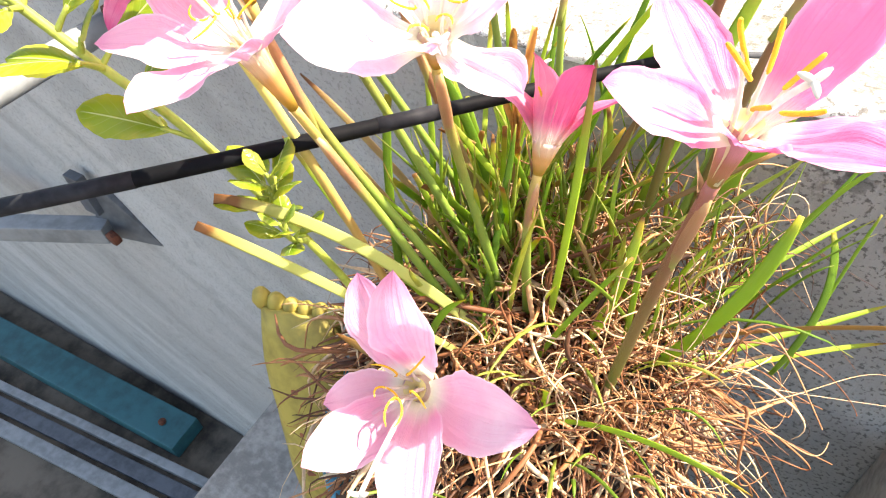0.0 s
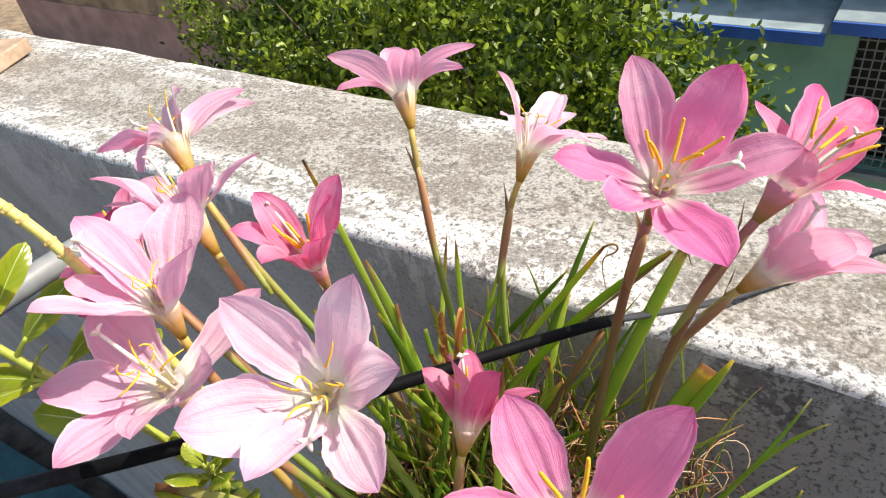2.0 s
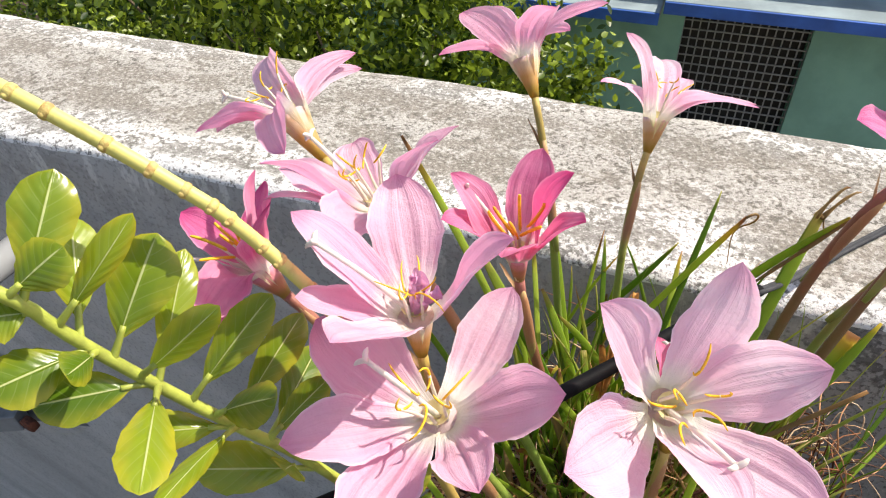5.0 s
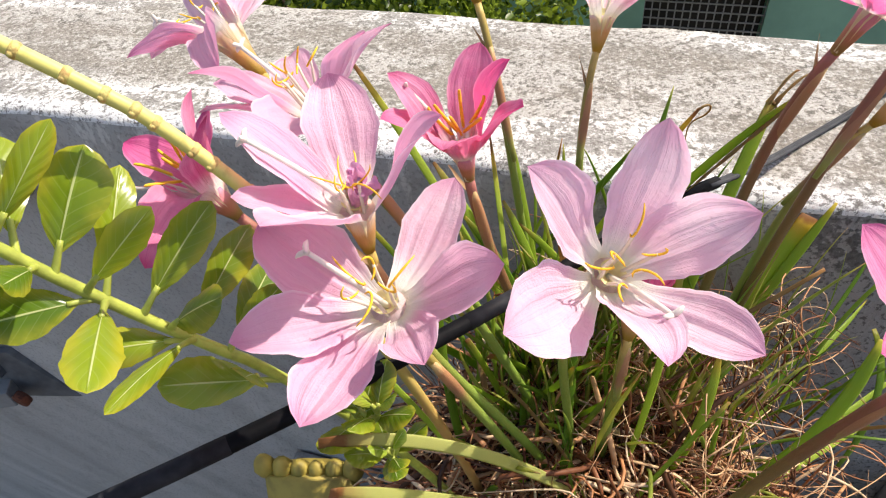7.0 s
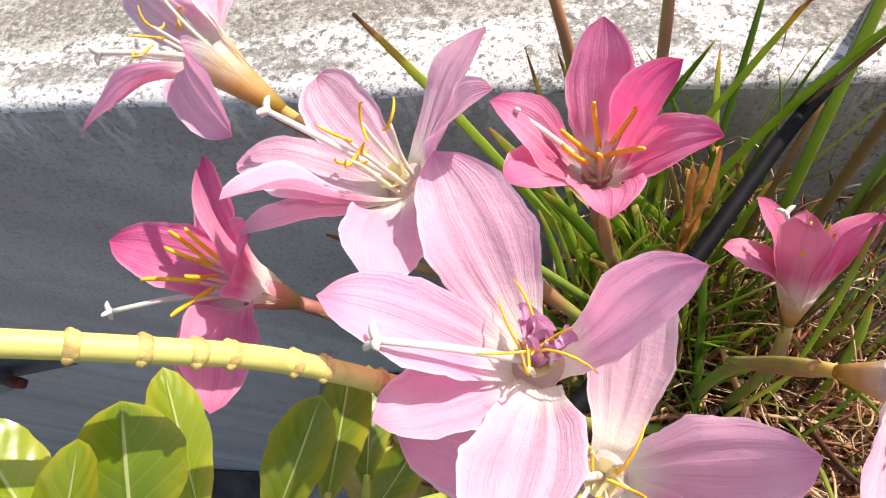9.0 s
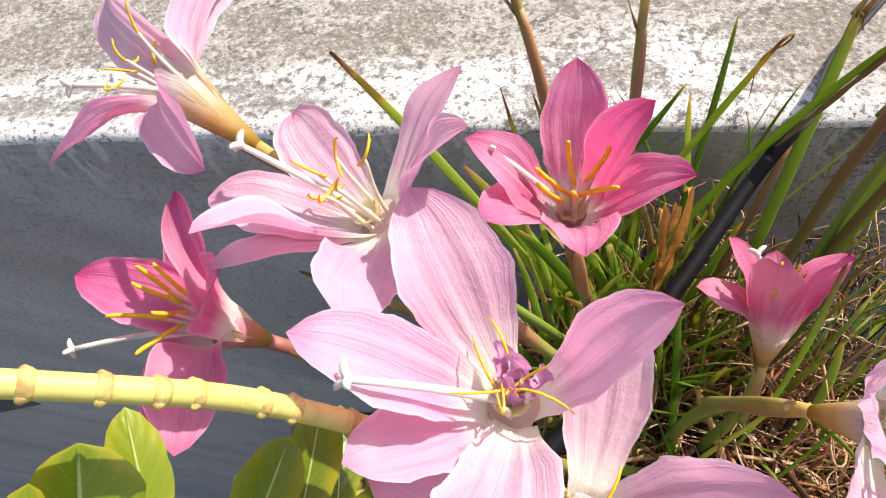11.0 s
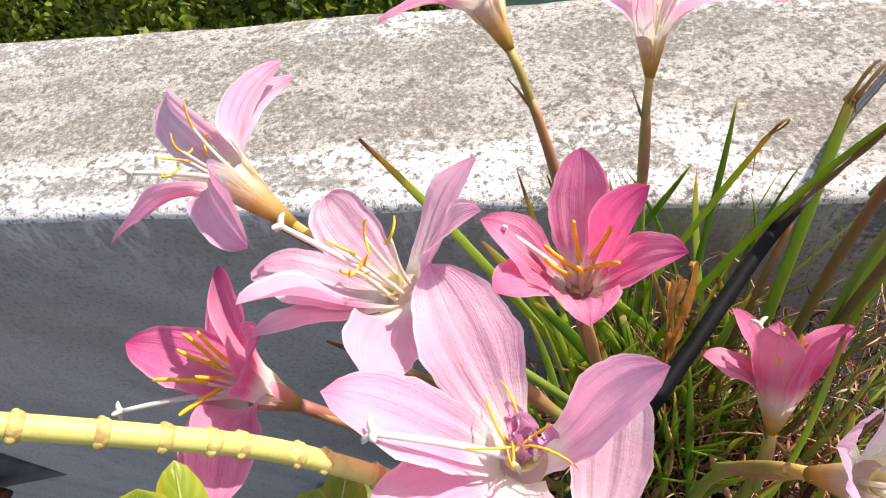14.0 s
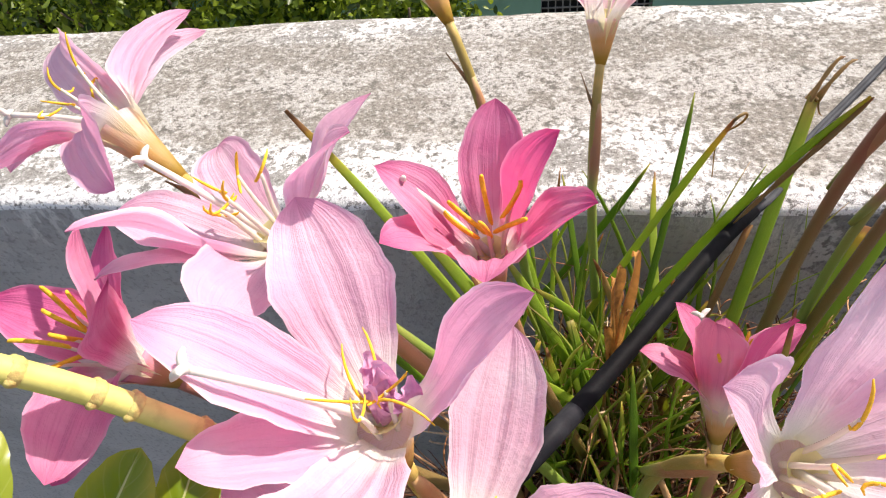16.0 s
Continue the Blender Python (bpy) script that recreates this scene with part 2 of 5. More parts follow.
def cane_material():
    """Bare periwinkle stem: straw yellow, browner towards its root."""
    k = Nodes("periwinkle_cane")
    u, v = k.uv()
    vec = k.coord("Object")
    nz = k.noise(vec, 260, 4)
    c = k.mix(k.step(v, 0.10, 0.34, 1.0, 0.0), (0.62, 0.56, 0.16), (0.44, 0.26, 0.08))
    c = k.mix(k.step(nz, 0.52, 0.72, 0.0, 0.5), c, (0.40, 0.34, 0.08))
    return k.done(c, rough=0.5, bump=k.bump(nz, 0.3, 0.0004), thin=0.0)


CANE = cane_material()
NODE = plain("cane_node", (0.62, 0.54, 0.17), 0.6, 0.0, 700, 0.6, dark=(0.40, 0.24, 0.08))
SHOOT = plain("green_shoot", (0.42, 0.48, 0.08), 0.45, 0.25, 200, 0.3)


def concrete_top():
    """Old lime-washed coping: bare beige-grey cement with pits, limewash left in flakes and along the front edge."""
    k = Nodes("weathered_coping")
    vec = k.coord("Object")
    along = k.coord("Object", (0.55, 1.0, 1.0))
    grit, fine, mid, big = k.noise(vec, 420, 4, 0.65), k.noise(vec, 175, 7, 0.76), k.noise(along, 30, 6, 0.68), k.noise(along, 8.5, 4, 0.6)
    s = k.n("ShaderNodeSeparateXYZ")
    k.link(vec, s.inputs[0])
    middle = k.math("MULTIPLY", k.step(s.outputs[1], 0.310, 0.360), k.step(s.outputs[1], 0.455, 0.405))
    bare = k.step(k.math("ADD", k.math("ADD", big, k.math("MULTIPLY", k.math("SUBTRACT", mid, 0.5), 0.35)), k.math("ADD", k.math("MULTIPLY", middle, 0.17), k.step(s.outputs[0], -0.06, 0.10, 0.0, 0.10))), 0.47, 0.59)
    c = k.mix(k.step(mid, 0.36, 0.64), (0.26, 0.25, 0.23), (0.40, 0.385, 0.36))
    c = k.mix(k.math("MULTIPLY", bare, 0.75), c, (0.245, 0.22, 0.185))
    level = k.math("ADD", k.math("MULTIPLY", fine, 0.52), k.math("MULTIPLY", mid, 0.48))
    flake = k.math("MULTIPLY", k.step(level, 0.497, 0.522), k.math("SUBTRACT", 1.0, k.math("MULTIPLY", bare, 0.72)))
    c = k.mix(k.math("MULTIPLY", flake, 0.92), c, (0.735, 0.725, 0.70))
    rim = k.math("MULTIPLY", k.step(s.outputs[1], 0.307, 0.297), k.step(level, 0.42, 0.47))
    c = k.mix(k.math("MULTIPLY", rim, 0.92), c, (0.84, 0.835, 0.815))
    pits = k.math("MULTIPLY", k.step(fine, 0.472, 0.405), k.step(mid, 0.35, 0.6, 0.4, 1.0))
    c = k.mix(k.math("MULTIPLY", pits, 0.85), c, (0.10, 0.094, 0.082))
    c = k.mix(k.step(grit, 0.54, 0.62, 0.0, 0.7), c, (0.12, 0.108, 0.095))
    c = k.mix(k.step(grit, 0.45, 0.38, 0.0, 0.35), c, (0.74, 0.73, 0.70))
    h = k.math("ADD", k.math("MULTIPLY", fine, 1.2), k.math("ADD", k.math("MULTIPLY", mid, 1.2), k.math("MULTIPLY", grit, 0.35)))
    return k.done(c, rough=0.92, bump=k.bump(h, 0.55, 0.004), spec=0.25)


def concrete_face():
    """Cement render: trowel streaks slanting down, black mould below the coping."""
    k = Nodes("cement_render")
    vec = k.coord("Object")
    m = k.n("ShaderNodeMapping")
    k.link(vec, m.inputs[0])
    m.inputs["Rotation"].default_value = (0, radians(-38), 0)
    m2 = k.n("ShaderNodeMapping")
    k.link(m.outputs[0], m2.inputs[0])
    m2.inputs["Scale"].default_value = (1.0, 1.0, 7.0)
    streak = k.noise(m2.outputs[0], 2.2, 3, 0.5, 0.5)
    fine, mid, big = k.noise(vec, 300, 4, 0.6), k.noise(vec, 46, 5, 0.65), k.noise(vec, 9, 3)
    c = k.mix(k.step(streak, 0.32, 0.70), (0.36, 0.35, 0.34), (0.49, 0.48, 0.47))
    c = k.mix(k.step(mid, 0.5, 0.72, 0.0, 0.35), c, (0.24, 0.23, 0.22))
    s = k.n("ShaderNodeSeparateXYZ")
    k.link(vec, s.inputs[0])
    # mask rising towards the right: darker grey, more mould and specks there
    rightward = k.step(s.outputs[0], -0.06, 0.04)
    near_top = k.math("MULTIPLY", k.step(s.outputs[2], 0.515, 0.585), k.math("ADD", k.math("MULTIPLY", rightward, 0.9), 0.1))
    mould = k.math("MULTIPLY", k.step(k.math("ADD", mid, k.math("MULTIPLY", k.math("SUBTRACT", fine, 0.5), 0.5)), 0.51, 0.57), k.math("MULTIPLY", near_top, k.step(big, 0.40, 0.50)))
    c = k.mix(k.math("MULTIPLY", mould, 0.92), c, (0.035, 0.032, 0.032))
    drip = k.math("MULTIPLY", k.step(k.noise(k.coord("Object", (1.0, 1.0, 0.3)), 85, 5, 0.7), 0.53, 0.61), k.step(s.outputs[2], 0.545, 0.596))
    c = k.mix(k.math("MULTIPLY", drip, 0.6), c, (0.66, 0.65, 0.62))
    c = k.mix(k.math("MULTIPLY", rightward, 0.5), c, (0.17, 0.165, 0.16))
    c = k.mix(k.math("MULTIPLY", k.step(fine, 0.52, 0.62), k.math("ADD", k.math("MULTIPLY", rightward, 0.55), 0.28)), c, (0.09, 0.085, 0.08))
    h = k.math("ADD", fine, k.math("ADD", k.math("MULTIPLY", mid, 0.8), k.math("MULTIPLY", streak, 1.5)))
    return k.done(c, rough=0.9, bump=k.bump(h, 0.55, 0.003), spec=0.25)


COPING, RENDER = concrete_top(), concrete_face()
CEMENT = plain("plain_cement", (0.36, 0.34, 0.31), 0.92, 0.25, 120, 0.6, depth=0.002)
FLOOR = plain("terrace_cement", (0.13, 0.108, 0.085), 0.92, 0.6, 18, 0.6, depth=0.003)
GROUND = plain("bare_ground", (0.30, 0.22, 0.14), 0.95, 0.4, 6, 0.7, depth=0.02)
RUBBER = plain("black_sleeve", (0.006, 0.0063, 0.008), 0.65, 0.3, 220, 0.5, spec=0.09)
RUBBER_DUST = plain("scuffed_black_sleeve", (0.028, 0.029, 0.034), 0.6, 0.0, 130, 0.5, dark=(0.010, 0.010, 0.013), spec=0.12)
WIRE = plain("grey_cable_sheath", (0.050, 0.053, 0.060), 0.7, 0.25, 120, 0.3, spec=0.2)
STEEL = plain("painted_steel", (0.24, 0.25, 0.26), 0.5, 0.2, 60, 0.3)
# darker grey than painted_steel, for the bracket's plate
STEEL_MID = plain("mid_grey_steel", (0.13, 0.14, 0.155), 0.55, 0.25, 60, 0.3)
STEEL_DARK = plain("dark_steel", (0.09, 0.10, 0.12), 0.5, 0.3, 60, 0.3)
RUST = plain("rust", (0.16, 0.045, 0.02), 0.9, 0.5, 200, 0.9)
TEAL = plain("teal_paint", (0.020, 0.11, 0.13), 0.5, 0.25, 40, 0.3)
POT_TEAL = plain("pot_teal_paint", (0.07, 0.26, 0.34), 0.6, 0.3, 90, 0.2)
POT_YELLOW = plain("pot_yellow_paint", (0.40, 0.31, 0.06), 0.6, 0.25, 90, 0.6, depth=0.001)
POT_RED = plain("pot_red_band", (0.30, 0.09, 0.04), 0.65, 0.3, 90, 0.5)
BRICK_TILE = plain("clay_tile", (0.50, 0.35, 0.25), 0.85, 0.2, 90, 0.5, depth=0.001)
HOUSE_GREEN = plain("green_house_paint", (0.24, 0.50, 0.42), 0.8, 0.15, 3, 0.2)
HOUSE_BLUE = plain("blue_edge_paint", (0.03, 0.13, 0.50), 0.6, 0.2, 6, 0.2)
HOUSE_SLAB = plain("pale_blue_slab", (0.27, 0.34, 0.37), 0.8, 0.2, 5, 0.3)
# near-black colour stands in for the unlit interior behind the window
ROOM_SHADE = plain("painted_room_shade", (0.012, 0.013, 0.015), 0.6, 0.2, 4, 0.0)
GRILLE = plain("grey_grille", (0.30, 0.32, 0.34), 0.5, 0.2, 20, 0.2)
HOUSE_YELLOW = plain("yellow_house_paint", (0.44, 0.31, 0.19), 0.85, 0.5, 2.2, 0.3)
HOUSE_PINK = plain("faded_red_paint", (0.50, 0.30, 0.25), 0.85, 0.2, 3, 0.3)


# ------------------------------------------------------------ mesh helpers
def mesh(name, verts, faces, material, uvs=None, smooth=True):
    me = bpy.data.meshes.new(name)
    me.from_pydata([tuple(map(float, v)) for v in verts], [], faces)
    if uvs is not None:
        layer = me.uv_layers.new(name="UVMap")
        loops = np.empty(len(me.loops), dtype=np.int32)
        me.loops.foreach_get("vertex_index", loops)
        layer.data.foreach_set("uv", np.asarray(uvs, dtype=np.float32)[loops].ravel())
    if smooth:
        me.polygons.foreach_set("use_smooth", [True] * len(me.polygons))
    me.materials.append(material)
    me.update()
    return me


def part(name, me, parent, label=""):
    ob = new(name, me)
    ob.parent = parent
    if label:
        tagged(ob, label)
    return ob


def thing(name, at, label, category, group="", kind=""):
    ob = new(name)
    ob.empty_display_size = 0.02
    ob.location = at
    return tagged(ob, label, category, group, kind)


def unit(v):
    v = np.asarray(v, float)
    return v / (np.linalg.norm(v) + 1e-12)


def bezier(a, b, c, d, n):
    s = np.linspace(0, 1, n)[:, None]
    a, b, c, d = (np.asarray(p, float) for p in (a, b, c, d))
    return (1 - s) ** 3 * a + 3 * s * (1 - s) ** 2 * b + 3 * s * s * (1 - s) * c + s ** 3 * d


def tube_data(points, radii, sides=8, flat=1.0, up=(0, 0, 1), cap=True):
    """A tube along points; flat < 1 flattens it across `up`. Gives verts, faces and uvs (v along)."""
    pts = np.asarray(points, float)
    n = len(pts)
    rad = np.broadcast_to(np.asarray(radii, float), (n,))
    tang = np.gradient(pts, axis=0)
    side = None
    verts, uvs = [], []
    for i in range(n):
        t = unit(tang[i])
        if side is None:
            side = np.cross(t, up)
            if np.linalg.norm(side) < 1e-3:
                side = np.cross(t, (1, 0, 0))
        side = unit(side - t * (side @ t))
        nor = np.cross(side, t)
        for j in range(sides):
            a = 2 * math.pi * j / sides
            verts.append(pts[i] + rad[i] * (math.cos(a) * side + flat * math.sin(a) * nor))
            uvs.append((j / sides, i / (n - 1)))
    faces = []
    for i in range(n - 1):
        for j in range(sides):
            k = (j + 1) % sides
            faces.append((i * sides + j, i * sides + k, (i + 1) * sides + k, (i + 1) * sides + j))
    if cap:
        faces.append(tuple(range(sides))[::-1])
        faces.append(tuple((n - 1) * sides + j for j in range(sides)))
    return verts, faces, uvs


def tube(name, points, radii, material, sides=8, flat=1.0, up=(0, 0, 1)):
    v, f, u = tube_data(points, radii, sides, flat, up)
    return mesh(name, v, f, material, u)


def joined(chunks):
    verts, faces, uvs = [], [], []
    for v, f, u in chunks:
        off = len(verts)
        verts.extend(v), uvs.extend(u)
        faces.extend(tuple(i + off for i in q) for q in f)
    return verts, faces, uvs


def box_bm(sx, sy, sz, bevel=0.0, seg=2):
    bm = bmesh.new()
    bmesh.ops.create_cube(bm, size=1.0)
    bmesh.ops.scale(bm, vec=(sx, sy, sz), verts=bm.verts)
    if bevel:
        bmesh.ops.bevel(bm, geom=bm.edges[:], offset=bevel, segments=seg, affect="EDGES", profile=0.6)
    return bm


def box(name, sx, sy, sz, material, bevel=0.002):
    bm = box_bm(sx, sy, sz, bevel)
    me = bpy.data.meshes.new(name)
    bm.to_mesh(me), bm.free()
    me.materials.append(material)
    return me


def sheet_data(line, widths, side0, cup=0.0, ripple=0.0, seed=0, nu=9, ridge=0.0):
    """A thin curved sheet round a centre line: side0 is its cross direction, cup lifts the edges along the normal."""
    rng = random.Random(seed)
    ph = [rng.uniform(0, 6.28) for _ in range(6)]
    line = np.asarray(line, float)
    n = len(line)
    tang = np.gradient(line, axis=0)
    sides = np.broadcast_to(np.asarray(side0, float), (n, 3))
    verts, uvs, faces = [], [], []
    for i in range(n):
        t = unit(tang[i])
        s = unit(sides[i] - t * (sides[i] @ t))
        nor = np.cross(s, t)
        w = widths[i]
        f = i / (n - 1)
        for j in range(nu):
            u = 2 * j / (nu - 1) - 1
            h = cup * w * (u * u)
            if ridge:
                g = min(max((f - 0.22) / 0.25, 0.0), 1.0)
                g = ridge * g * g * (3 - 2 * g)
                h += g * (0.55 * math.cos(u * 10.5 + ph[4] * 0.4) + 0.40 * math.cos(u * 19.0 + ph[5] + f * 1.5)) * math.sin(math.pi * min(1, f * 1.02)) ** 0.6 - g * 1.5 * math.exp(-(u / 0.08) ** 2) * (1 - f * 0.7)
            h += ripple * w * abs(u) ** 1.5 * (math.sin(f * 9 + ph[0] + (1.5 if u > 0 else 0)) * 0.6 + math.sin(f * 17 + ph[1] + 2 * (u > 0)) * 0.35)
            h += ripple * 0.5 * w * math.sin(f * 5 + ph[2]) * u
            edge = 1 + (0.030 * math.sin(f * 26 + ph[3] + 2 * (u > 0)) + 0.020 * math.sin(f * 55 + ph[1] + 3 * (u > 0)) + 0.06 * math.sin(ph[2]) * (1 if u > 0 else -1)) * abs(u)
            verts.append(line[i] + s * (w * u * edge) + nor * h)
            uvs.append((0.5 + 0.5 * u, f))
    for i in range(n - 1):
        for j in range(nu - 1):
            a = i * nu + j
            faces.append((a, a + 1, a + nu + 1, a + nu))
    return verts, faces, uvs


# ------------------------------------------------------------ large structure
WALL_Y0, WALL_Y1, WALL_TOP = 0.290, 0.461, 0.603
FALL = -0.042  # the top falls away from the terrace
FLOOR_Z, GROUND_Z = -0.45, -3.60


def rough_block(name, x0, x1, y0, y1, z0, z1, material, wobble, step, bevel, seed):
    """A plastered block whose upper edges are rounded and slightly uneven."""
    bm = bmesh.new()
    nx, ny = max(2, int((x1 - x0) / step)), max(4, int((y1 - y0) / step))
    prof = []
    for i in range(ny + 1):
        y = y0 + (y1 - y0) * i / ny
        prof.append((y, z1))
    d = bevel
    prof = [(y0, z0), (y0, z1 - 4 * d), (y0, z1 - d), (y0 + 0.3 * d, z1 - 0.3 * d)] + [(max(y0 + d, min(y1 - d, y)), z) for y, z in prof[1:-1]]
    prof += [(y1 - 0.3 * d, z1 - 0.3 * d), (y1, z1 - d), (y1, z0)]
    prof = [(y, z + (FALL * (y - (y0 + y1) / 2) if z > z0 else 0.0)) for y, z in prof]
    rows = []
    for i in range(nx + 1):
        x = x0 + (x1 - x0) * i / nx
        row = []
        for j, (y, z) in enumerate(prof):
            k = 0.0 if j in (0, len(prof) - 1) else 1.0
            p = Vector((x * 14 + seed, y * 14, z * 14))
            q = Vector((x * 60 + seed, y * 60, z * 60))
            o = noise.noise(p) * wobble + noise.noise(q) * wobble * 0.5
            edge = 1.0 if abs(y - y0) < d * 1.5 or abs(y - y1) < d * 1.5 else 0.55
            row.append(bm.verts.new((x, y + (o * 0.6 * k if j in (2, 3) else 0), z + o * k * edge)))
        rows.append(row)
    for a, b in zip(rows, rows[1:]):
        for j in range(len(prof) - 1):
            f = bm.faces.new((a[j], b[j], b[j + 1], a[j + 1]))
            f.smooth = True
            if 2 <= j < len(prof) - 3:
                f.material_index = 1
    bm.faces.new([v for v in rows[0]])
    bm.faces.new([v for v in reversed(rows[-1])])
    bmesh.ops.recalc_face_normals(bm, faces=bm.faces[:])
    me = bpy.data.meshes.new(name)
    bm.to_mesh(me), bm.free()
    for m in material:
        me.materials.append(m)
    return new(name, me)


wall = rough_block("wall_north", -3.2, 2.2, WALL_Y0, WALL_Y1, GROUND_Z + 3.0, WALL_TOP, (RENDER, COPING), 0.0022, 0.012, 0.006, 3)
tagged(wall, "grey cement-rendered parapet wall with a weathered whitish top", "wall", kind="structure")
floor = new("floor", box("floor", 5.4, 3.6, 0.14, FLOOR, 0.0))
floor.location = (-0.5, WALL_Y0 - 1.8 - 0.002, FLOOR_Z - 0.07)
tagged(floor, "dark dusty cement terrace floor", "floor", kind="structure")
ground = new("ground", mesh("ground", [(-900, -900, 0), (900, -900, 0), (900, 900, 0), (-900, 900, 0)], [(0, 1, 2, 3)], GROUND))
ground.location = (0, 0, GROUND_Z)
tagged(ground, "bare brown earth below the terrace", "ground", kind="structure")
slab = new("terrace_slab", box("terrace_slab", 5.4, 3.6, GROUND_Z * -1 + FLOOR_Z - 0.16, CEMENT, 0.0))
slab.location = (-0.5, WALL_Y0 - 1.8 - 0.002, (GROUND_Z + FLOOR_Z - 0.14) / 2)
tagged(slab, "cement building storey under the terrace", "building", kind="structure")

plinth = new("plinth", box("plinth", 0.46, 0.262, 0.20 - FLOOR_Z, CEMENT, 0.004))
plinth.location = (-0.148, WALL_Y0 - 0.133, (0.20 + FLOOR_Z) / 2)
tagged(plinth, "plain grey cement plinth against the parapet wall", "plinth")
block = new("cement_block", box("cement_block", 0.30, 0.24, 0.40 - FLOOR_Z, CEMENT, 0.006))
block.location = (0.252, WALL_Y0 - 0.122, (0.40 + FLOOR_Z) / 2)
tagged(block, "light grey cement block against the parapet wall", "block")


# ------------------------------------------------------------ neighbours beyond the wall
def house():
    h = thing("house", (-2.0, 6.6, GROUND_Z), "green-painted low house with blue-edged sunshade slab", "house")
    x0, x1, yf = -5.2, 5.0, 5.0
    z = -GROUND_Z

    def put(name, me, at, label="", parent=h):
        ob = part(name, me, parent, label)
        ob.location = Vector(at) - Vector((-2.0, 6.6, GROUND_Z)) if parent is h else Vector(at)
        return ob

    wx0, wx1, wz0, wz1 = -0.22, 0.62, -2.15, -1.16
    put("wall", box("wall", wx0 - x0, 0.2, 3.2, HOUSE_GREEN, 0.004), ((x0 + wx0) / 2, yf + 0.1, GROUND_Z + 1.6), "sea-green plastered wall")
    put("wall", box("wall", x1 - wx1, 0.2, 3.2, HOUSE_GREEN, 0.004), ((x1 + wx1) / 2, yf + 0.1, GROUND_Z + 1.6), "sea-green plastered wall")
    put("wall", box("wall", wx1 - wx0, 0.2, wz0 - GROUND_Z, HOUSE_GREEN, 0.0), ((wx0 + wx1) / 2, yf + 0.1, (wz0 + GROUND_Z) / 2), "sea-green plastered wall")
    put("wall", box("wall", wx1 - wx0, 0.2, GROUND_Z + 3.2 - wz1, HOUSE_GREEN, 0.0), ((wx0 + wx1) / 2, yf + 0.1, (GROUND_Z + 3.2 + wz1) / 2), "sea-green plastered wall")
    # solid box in the opening, its darkness painted on as interior shade
    put("room", box("room", wx1 - wx0 + 0.4, 0.6, wz1 - wz0 + 0.4, ROOM_SHADE, 0.0), ((wx0 + wx1) / 2, yf + 0.55, (wz0 + wz1) / 2), "near-black box painted as the shade behind the grille")
    win = put("window", box("window_sill", wx1 - wx0 + 0.1, 0.26, 0.05, HOUSE_SLAB, 0.004), ((wx0 + wx1) / 2, yf + 0.06, wz0 - 0.027), "barred window with a grey grille")
    base = Vector(((wx0 + wx1) / 2, yf + 0.06, wz0 - 0.027))
    n = 15
    for i in range(n + 1):
        x = wx0 + (wx1 - wx0) * i / n
        put("bar", box("bar", 0.010, 0.010, wz1 - wz0, GRILLE, 0.002), Vector((x, yf + 0.05, (wz0 + wz1) / 2)) - base, parent=win)
        zz = wz0 + (wz1 - wz0) * i / n
        put("bar", box("bar", wx1 - wx0, 0.010, 0.010, GRILLE, 0.002), Vector(((wx0 + wx1) / 2, yf + 0.039, zz)) - base, parent=win)
    for x0s, x1s, ze in ((-2.2, -0.36, -0.97), (-0.34, 5.0, -0.89)):
        put("sunshade", box("sunshade", x1s - x0s, 0.62, 0.055, HOUSE_SLAB, 0.006), ((x0s + x1s) / 2, yf - 0.285, ze), "pale blue-grey sunshade slab")
        put("fascia", box("fascia", x1s - x0s, 0.02, 0.075, HOUSE_BLUE, 0.004), ((x0s + x1s) / 2, yf - 0.607, ze - 0.012), "bright blue painted slab edge")
    put("roof", box("roof", x1 - x0 + 0.5, 3.2, 0.14, HOUSE_SLAB, 0.01), ((x0 + x1) / 2, yf + 1.5, GROUND_Z + 3.275), "pale cement roof slab")


house()

shed = thing("garden_wall", (-10.8, 7.0, GROUND_Z), "faded yellow and red garden wall beyond the trees", "wall")
me = box("upper", 9.0, 0.2, 1.2, HOUSE_YELLOW, 0.01)
part("coping", me, shed, "faded yellow wall").location = (0, 0, 1.5)
part("base", box("base", 9.0, 0.24, 0.9, HOUSE_PINK, 0.01), shed, "faded red lower wall").location = (0, 0, 0.45)


